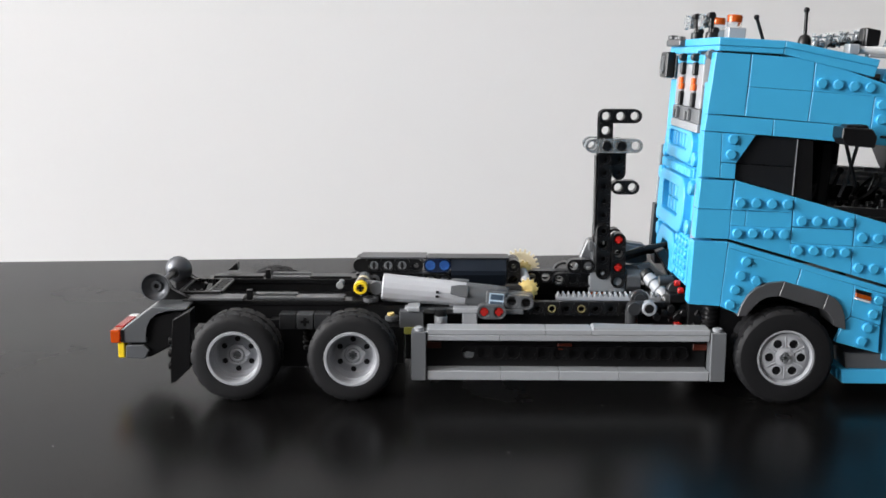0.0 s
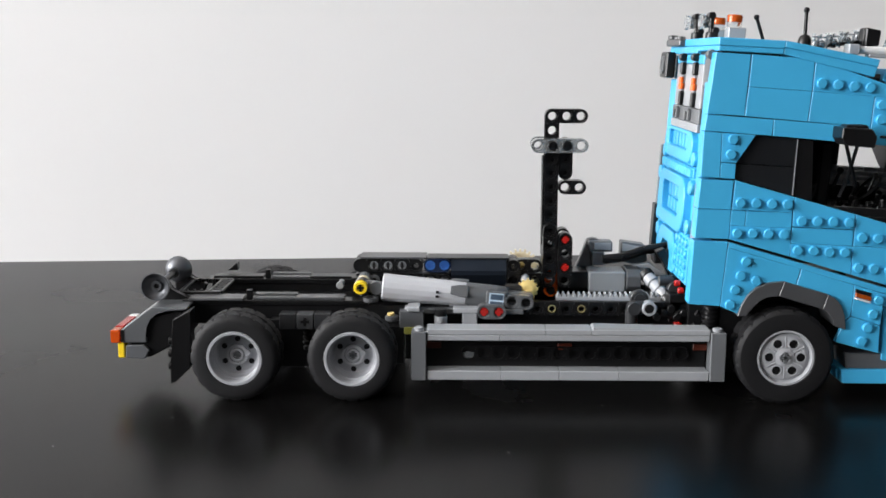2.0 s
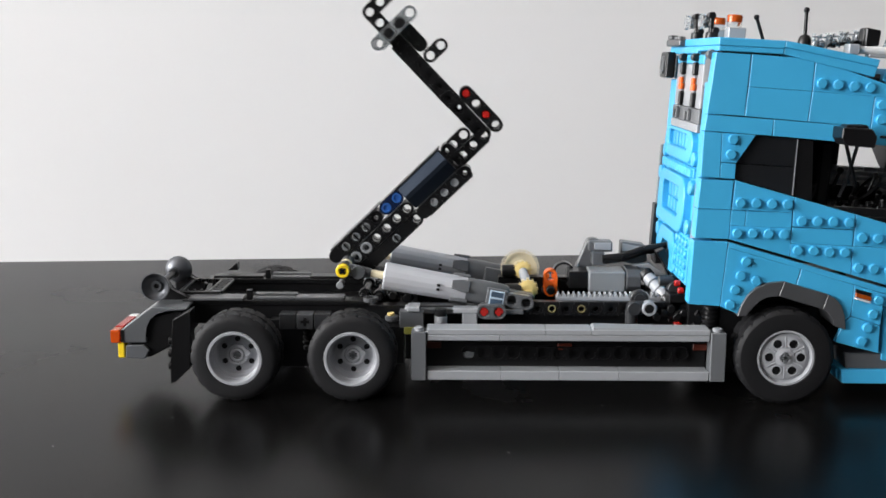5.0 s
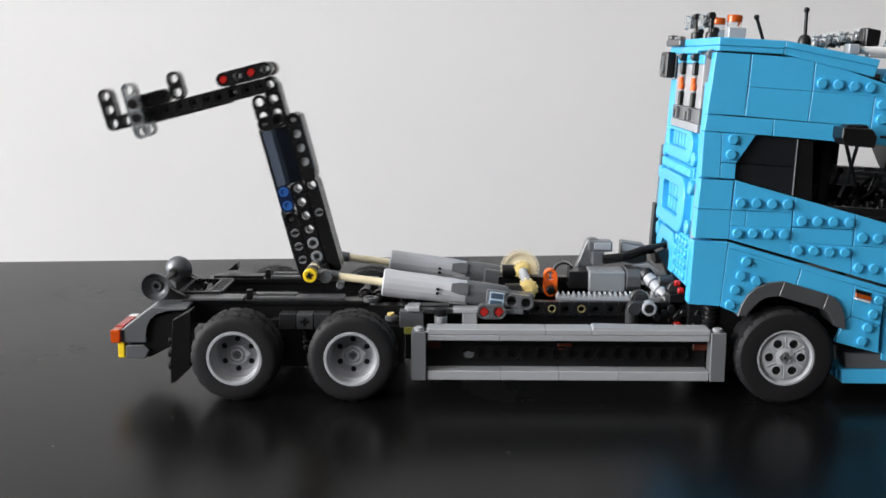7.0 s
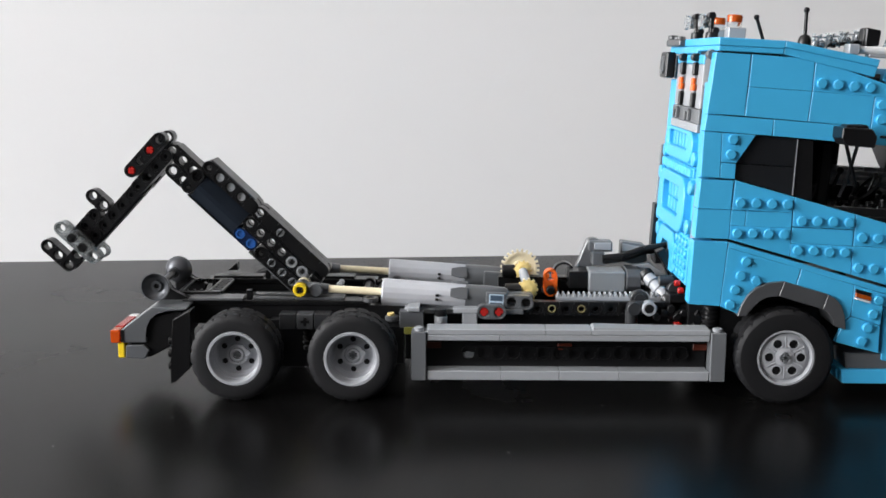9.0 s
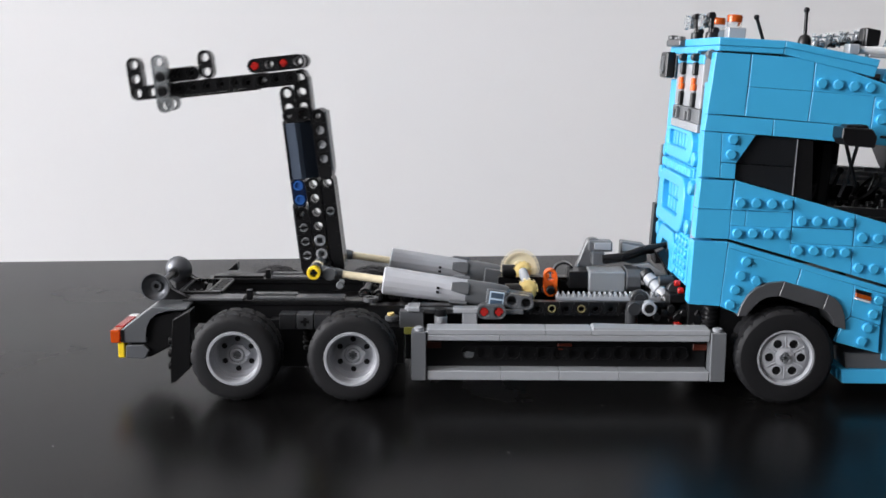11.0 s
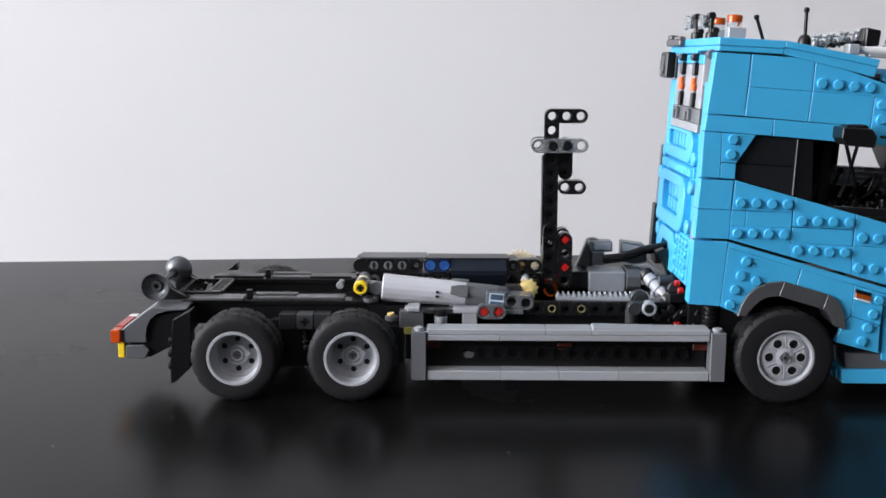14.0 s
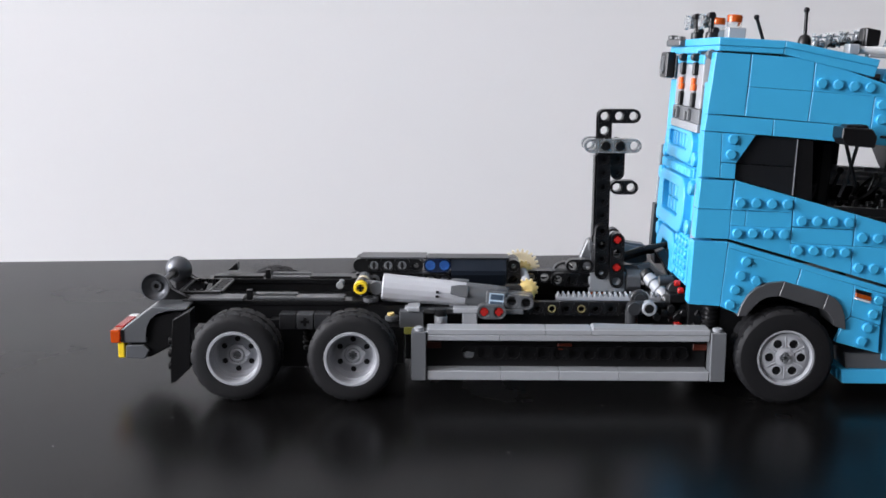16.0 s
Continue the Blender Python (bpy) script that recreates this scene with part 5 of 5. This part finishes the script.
def boom():
    """The lifting boom, drawn about its pivot, lying flat; rows of holes 8 mm apart."""
    y0, y1 = -12.0, 5.0
    bm = bmesh.new()
    box(bm, 66, 92, y0 + 7, y1 - 7, 3, 16, 0.5)
    b = part("boom", bm, BLACK, truck, "black lifting boom of beams with grey and blue pins")
    block("cross_block", BLACK, 13.5, 24, y0 + 7, y1 - 7, -2, 17, parent=b)
    for yy in (y0, y1 - 7.8):
        beam_part("beam", BLACK, row(5), 12.2, 14.1, yy, yy + 7.8, parent=b, blind=[(4, 0)], solid=((0, 0),))
        beam_part("beam", BLUEBLACK, row(2), 52.2, 14.1, yy + 0.6, yy + 7.8, parent=b, label="dark blue beam with two blue pins")
        piece("sleeve", SLEEVE, lambda bm: faceted(bm, 63.9, 95.4, yy - 0.2, yy + 7.2, 2.2, 17.9, 2.8), b, "glossy black faceted sleeve panel, tinted for a blue reflection")
        beam_part("beam", BLACK, [(0, 0), (0, 1)], 99.5, 5.8, yy, yy + 7.8, parent=b, blind=[(0, 1)])
        beam_part("beam", BLACK, row(7), 12.2, 5.7, yy, yy + 7.8, parent=b, solid=((0, 0),))
        beam_part("beam", BLACK, row(7), 12.2, -2.3, yy + 0.4, yy + 7.6, parent=b, blind=[(4, 0)], solid=((0, 0), (1, 0), (2, 0), (3, 0), (5, 0)))
        beam_part("beam", BLACK, row(5), 65.8, -2.1, yy + 0.4, yy + 7.8, parent=b, blind=((4, 0),), solid=((0, 0),))
    block("inner_web", BLACK, 14, 50, y0 + 7, y1 - 7, -5.5, -3.6, parent=b)
    block("inner_web", BLACK, 66, 96, y0 + 7, y1 - 7, -5.5, -4.2, parent=b)
    block("cover_plate", SLATE, 12, 50, y0 + 0.5, y1 - 0.5, 17.9, 18.9, parent=b)
    block("cover_plate", BLACK, 50.3, 97, y0 + 1.5, y1 - 1.5, 17.6, 18.4, parent=b)
    for x in (20.2, 28.2, 36.2):
        slotted_pin(MID, x, 14.1, y0, b)
    for x in (52.2, 60.2):
        pin_part(BLUE, x, 14.1, y0 + 0.4, b, label="blue pin", k=0.95)
    for x in (20.2, 28.2):
        ring = pin_part(MID, x, 5.7, y0 - 0.5, b, k=1.12, label="grey bush on a black axle")
        block("axle_tip", BLACK, x - 1.2, x + 1.2, y0 - 0.3, y0 + 2, 4.5, 6.9, ring)
    slotted_pin(MID, 44.2, -2.3, y0 + 0.4, b, 0.8)
    for x in (76.0, 84.0, 92.0):
        pin_part(LIGHT, x - 2.2, -2.1, y0 + 1.2, b, k=0.8, label="light grey pin")
    block("cover_plate", SLATE, 12, 58, y0 + 2, y1 - 2, -6.1, -5.3, parent=b)
    block("cover_plate", SLATE, 67, 100, y0 + 1, y1 - 1, -6.7, -5.9, parent=b)
    # lug that carries the rams' ends
    for s in (-1, 1):
        ya, yb = (-22, y0) if s < 0 else (y1, y1 + 10)
        piece("lug", DARK, lambda bm: rod(bm, (LUG[0], (ya + yb) / 2, LUG[1]), "y", 3.6, yb - ya), b, soft=True)
        block("lug_arm", BLACK, 8, 15.5, ya + 2 if s < 0 else y1 - 6, y0 + 6 if s < 0 else yb - 2, 0.5, 8.5, parent=b)
    piece("end_pin", YELLOW, lambda bm: (lathe(bm, [(0, -6), (3.6, -6), (3.8, -5.6), (3.8, -0.5), (3.4, 0), (2.1, 0), (2.0, -0.8), (0, -0.8)], (LUG[0], -40.0, LUG[1]), "y", 24)), b, "yellow bush on the ram's end", True)
    piece("end_cross", BLACK, lambda bm: (box(bm, LUG[0] - 1.9, LUG[0] + 1.9, -39.9, -38, LUG[1] - 0.6, LUG[1] + 0.6, 0), box(bm, LUG[0] - 0.6, LUG[0] + 0.6, -39.92, -38, LUG[1] - 1.9, LUG[1] + 1.9, 0)), b)
    piece("end_axle", DARK, lambda bm: rod(bm, (LUG[0], -3.0, LUG[1]), "y", 2.2, 70), b, soft=True)
    piece("end_bush", CREAM, lambda bm: rod(bm, (LUG[0] + 0.2, -24.5, LUG[1]), "y", 3.7, 3.5), b, soft=True)
    piece("end_bush", YELLOW, lambda bm: rod(bm, (LUG[0], 35.0, LUG[1]), "y", 3.7, 5), b, soft=True)
    return b


LUG = (15.0, 7.2)
BOOM = boom()


def hook_arm():
    """The upright hook arm, drawn in the boom's frame when drawn back."""
    bm = bmesh.new()
    beam(bm, [(0, j) for j in range(10)], 120.6, 26.2, -4.0, 4.0, blind=[(0, j) for j in range(8)])
    h = part("hook_arm", bm, BLACK, truck, "black upright hook arm of beams with red pins")
    beam_part("hook", BLACK, [(0, 0), (1, 0), (2, 0), (0, -1), (0, -2), (0, -3)], 120.6, 98.2, -4.6, 3.4, parent=h, blind=[(0, -2), (0, -3)], label="black hook of an angled beam")
    # smoky clear cross block
    beam_part("connector", GREYCLEAR, row(4), 112.4, 82.2, -11.8, -4.4, parent=h, label="smoky clear connector beam")
    for x in (120.4, 128.4):
        piece("axle_pin", BLACK, lambda bm: (rod(bm, (x, -9.6, 82.2), "y", 2.6, 5.2, 16), box(bm, x - 2.0, x + 2.0, -12.2, -11, 81.5, 82.9, 0.1), box(bm, x - 0.7, x + 0.7, -12.22, -11, 80.2, 84.2, 0.1)), h, "black cross axle end")
    beam_part("connector", GREYCLEAR, row(2), 112.8, 82.2, 4.2, 9, parent=h)
    beam_part("link", BLACK, [(0, 0), (0, 1), (0, 2)], 128.6, 66.2, -3.0, 4.6, parent=h, blind=[(0, 0), (0, 1), (0, 2)])
    beam_part("catch", BLACK, [(0, 0), (1, 0)], 128.5, 58.0, -4.2, 3.8, parent=h)
    beam_part("post", BLACK, [(0, j) for j in range(4)], 120.0, 10.2, -11.0, -4.4, parent=h, blind=[(0, j) for j in range(4) if j != 2])
    beam_part("post", BLACK, [(0, j) for j in range(3)], 120.0, 18.2, 4.4, 11.0, parent=h, blind=[(0, j) for j in range(5)])
    block("web", BLACK, 118.0, 123.2, -0.6, 0.6, 30, 76, parent=h, bev=0.1)
    block("web", BLACK, 126.2, 131.0, 0.4, 1.6, 64, 84, parent=h, bev=0.1)
    block("post_cover", BLACK, 115.4, 116.6, -3.6, 3.6, 30, 76, parent=h)
    beam_part("elbow_beam", BLACK, [(0, j) for j in range(4)], 128.6, 5.3, -12.0, -4.4, parent=h, label="black beam with red pins")
    beam_part("elbow_beam", BLACK, [(0, j) for j in range(4)], 128.6, 5.3, 4.4, 12.0, parent=h)
    block("elbow", BLACK, 116, 124, -4.3, 4.3, 7, 24, parent=h)
    for z in (13.3, 29.3):
        axle_end(RED, 128.6, z, -11.6, h, "red cross axle end", 2.1)
    block("slide_cover", BLACK, 100, 120, -9.0, 4.0, 1.0, 2.2, parent=h)
    beam_part("slider", BLACK, [(0, 0), (1, 0)], 103.8, 13.8, -10.5, -4.0, parent=h)
    beam_part("slider", BLACK, [(i, 0) for i in range(6)], 80.4, 5.9, -4.0, 4.0, parent=h)
    beam_part("slider", BLACK, [(i, 0) for i in range(4)], 95.6, 5.6, -9.8, -4.1, parent=h)
    return h


HOOK = hook_arm()
RAM = (35.6, 43.1)  # where the rams hinge on the chassis


def ram(y, far):
    """A linear actuator: the body hinges at RAM, the rod slides in it. Both are drawn along -x from the hinge."""
    bm = bmesh.new()
    prof = [(0, 33), (6.7, 33), (6.9, 34), (7.1, 46), (7.7, 77.5), (7.6, 78.3), (7.0, 79.0), (2.6, 79.0), (2.6, 70), (0, 70)]
    m = Matrix(((0, 0, -1), (1, 0, 0), (0, -1, 0)))
    lathe(bm, prof, (0, 0, 0), m=m, seg=48)
    for v in bm.verts:  # shallow flutes along the barrel
        if -78.0 < v.co.x < -45 and math.hypot(v.co.y, v.co.z) > 6:
            k = round(math.atan2(v.co.z, v.co.y) / (2 * math.pi / 48))
            if k % 3 == 0:
                v.co.y *= 0.955
                v.co.z *= 0.955
    body = smooth(part("ram_body", bm, PALEGREY, truck, "light grey ribbed ram barrel with a dark grey base"), 30)
    bm = bmesh.new()
    lathe(bm, [(0, 10), (5.6, 10), (6.4, 12), (6.8, 20), (6.9, 33.2), (0, 33.2)], (0, 0, 0), m=m, seg=32)
    for k in range(4):  # dark fingers that run out on the barrel
        old = set(bm.verts)
        prism(bm, [(-32, -3.4), (-32, 3.4), (-36.5, 3.2), (-41.5, 2.2), (-41.5, -2.2), (-36.5, -3.2)], -7.9, -6.2, 0.2)
        bmesh.ops.rotate(bm, cent=(0, 0, 0), matrix=Matrix.Rotation(radians(90 * k - 26), 3, "X"), verts=[v for v in bm.verts if v not in old])
    smooth(part("base", bm, DARK, body, "dark grey ram base"), 30)
    bm = bmesh.new()
    box(bm, -14, 4.0, -4.0, 4.0, -4.2, 4.2, 1.2)
    part("hinge", bm, DARK, body)
    bm = bmesh.new()
    beam(bm, row(2), -8.0, 0.3, -9.2, -5.0)
    box(bm, -22, -11, -8.9, -5.2, -4.4, 4.8, 0.5)
    part("hinge_beam", bm, DARK, body)
    if not far:
        bm = bmesh.new()
        box(bm, -20.4, -12.4, -9.25, -8.8, -4.0, 4.2, 0.05)
        lab = part("label", bm, PALE, body, "pale blue framed label")
        for z in (-1.9, 2.1):
            bm = bmesh.new()
            box(bm, -19.7, -13.1, -9.45, -9.2, z - 1.5, z + 1.5, 0)
            part("label_bar", bm, INK, lab)
    bm = bmesh.new()
    for x in (-49.5,):
        for z in (-1.6, 0.8):
            box(bm, x, x + 1.7, -8.0, -7.3, z, z + 1.4, 0.1)
    part("mark", bm, BLACK, body)
    # the rod, drawn from its eye at the origin towards +x
    bm = bmesh.new()
    bar(bm, (9, 0, 0), (66, 0, 0), 2.15, 16)
    r = smooth(part("ram_rod", bm, CREAM, truck, "pale tan ram rod"))
    bm = bmesh.new()
    lathe(bm, [(0, 3), (3.0, 3), (3.4, 5), (3.0, 12), (2.7, 15), (0, 15)], (0, 0, 0), "x", 20)
    rod(bm, (0, 0, 0), "y", 4.0, 7.6, 20)
    smooth(part("rod_eye", bm, DARK, r, "dark grey rod end"))
    if not far:
        bm = bmesh.new()
        rod(bm, (8.2, -3.6, 0), "y", 3.7, 3.0, 20)
        smooth(part("eye_bush", bm, DARK, r))
    return body, r


RAMS = [(-30.0, *ram(-30.0, False)), (26.0, *ram(26.0, True))]


def carriage():
    """The sliding carriage that pushes the hook arm, with its orange fork; drawn when drawn back."""
    bm = bmesh.new()
    box(bm, 47, 57, -2, 7, 40.5, 42.5, 0.4)
    c = part("slide_carriage", bm, BLACK, truck, "black slide carriage with an orange fork")
    fork = beam_part("fork", ORANGE, [(0, 0), (0, 1)], 51.6, 42.8, -3.6, 3.0, parent=c, label="orange two-hole beam")
    piece("fork_axle", BLACK, lambda bm: rod(bm, (51.6, -2, 42.8), "y", 2.3, 9), fork, soft=True)
    piece("fork_web", ORANGE, lambda bm: (box(bm, 49.2, 51.0, -3.2, 2.6, 49.7, 51.9, 0.2), box(bm, 52.2, 54.0, -3.2, 2.6, 49.7, 51.9, 0.2)), fork)
    return c


CARRIAGE = carriage()


# ---------------------------------------------------------------- motion
ANGLES = [(0.0, 0), (3.4, 0), (3.5, 0.2), (3.6, 1.5), (3.7, 3.9), (3.8, 6.8), (4.0, 13.8), (4.2, 20.1), (4.5, 29.5), (4.8, 38.2), (5.1, 46.5), (5.4, 54.6), (5.7, 62.7), (6.0, 71.0), (6.3, 79.7), (6.6, 89.0), (7.0, 104.4), (7.2, 114.4), (7.3, 120.3), (7.4, 127.0), (7.5, 133.5), (7.6, 136.3), (7.7, 136.5),
          (10.2, 136.5), (10.3, 134.5), (10.4, 126.5), (10.5, 119.4), (10.7, 108.9), (10.9, 100.1), (11.1, 92.4), (11.3, 85.2), (11.5, 79.4), (12.0, 63.8), (12.5, 47.7), (13.0, 33.5), (13.5, 17.2), (13.7, 10.6), (13.8, 6.6), (13.9, 0.4), (14.0, 0), (16.0, 0)]
SLIDES = [(0.0, 30.1), (0.4, 30.1), (0.5, 29.7), (0.6, 16), (0.7, 6.6), (0.8, 0), (14.9, 0), (15.0, 12), (15.1, 27.3), (15.2, 29.4), (16.0, 29.4)]


def between(rows, t):
    """Eased value between rows of (seconds, value): monotone cubic."""
    ts, vs = [r[0] for r in rows], [r[1] for r in rows]
    for i in range(len(ts) - 1):
        if ts[i] <= t <= ts[i + 1]:
            break
    h = ts[i + 1] - ts[i]

    def slope(k):
        if k <= 0 or k >= len(ts) - 1:
            return 0.0
        a, b = (vs[k] - vs[k - 1]) / (ts[k] - ts[k - 1]), (vs[k + 1] - vs[k]) / (ts[k + 1] - ts[k])
        return 0.0 if a * b <= 0 else 2 * a * b / (a + b)
    u = (t - ts[i]) / h
    return (2 * u**3 - 3 * u**2 + 1) * vs[i] + (u**3 - 2 * u**2 + u) * h * slope(i) + (3 * u**2 - 2 * u**3) * vs[i + 1] + (u**3 - u**2) * h * slope(i + 1)


def motions():
    times = [round(0.1 * k, 1) for k in range(161)]
    boom_rows, hook_rows, slide_rows = [], [], []
    ram_rows = {i: ([], []) for i in range(len(RAMS))}
    for t in times:
        a, s = between(ANGLES, t), between(SLIDES, t)
        base = pose(PIVOT[0] / 1000, PIVOT[1] / 1000, PIVOT[2] / 1000, 0, -a, 0) @ pose(0.0013, 0, 0.0001)
        boom_rows.append((t, base))
        hook_rows.append((t, base @ pose(s / 1000, 0, 0)))
        slide_rows.append((t, pose(0.9 * s / 1000, 0, -0.15 * s / 1000)))
        eye = base @ Vector((LUG[0] / 1000, 0, LUG[1] / 1000))
        lean = math.degrees(math.atan2(eye.z - RAM[1] / 1000, RAM[0] / 1000 - eye.x))
        for i, (y, body, r) in enumerate(RAMS):
            ram_rows[i][0].append((t, pose(RAM[0] / 1000, y / 1000, RAM[1] / 1000, 0, lean, 0)))
            ram_rows[i][1].append((t, pose(eye.x, y / 1000, eye.z, 0, lean, 0)))
    for i, (ob, (x, y, z)) in enumerate(GEARS):
        spin, rows = 0.0, []
        for t in times:
            if 3.5 <= t <= 7.6:
                spin += 73
            elif 10.2 <= t <= 13.9:
                spin -= 73
            rows.append((t, pose(x / 1000, y / 1000, z / 1000, 0, spin, 0)))
        walk(ob, rows)
    walk(BOOM, boom_rows)
    walk(HOOK, hook_rows)
    walk(CARRIAGE, slide_rows)
    for i, (y, body, r) in enumerate(RAMS):
        walk(body, ram_rows[i][0])
        walk(r, ram_rows[i][1])


motions()
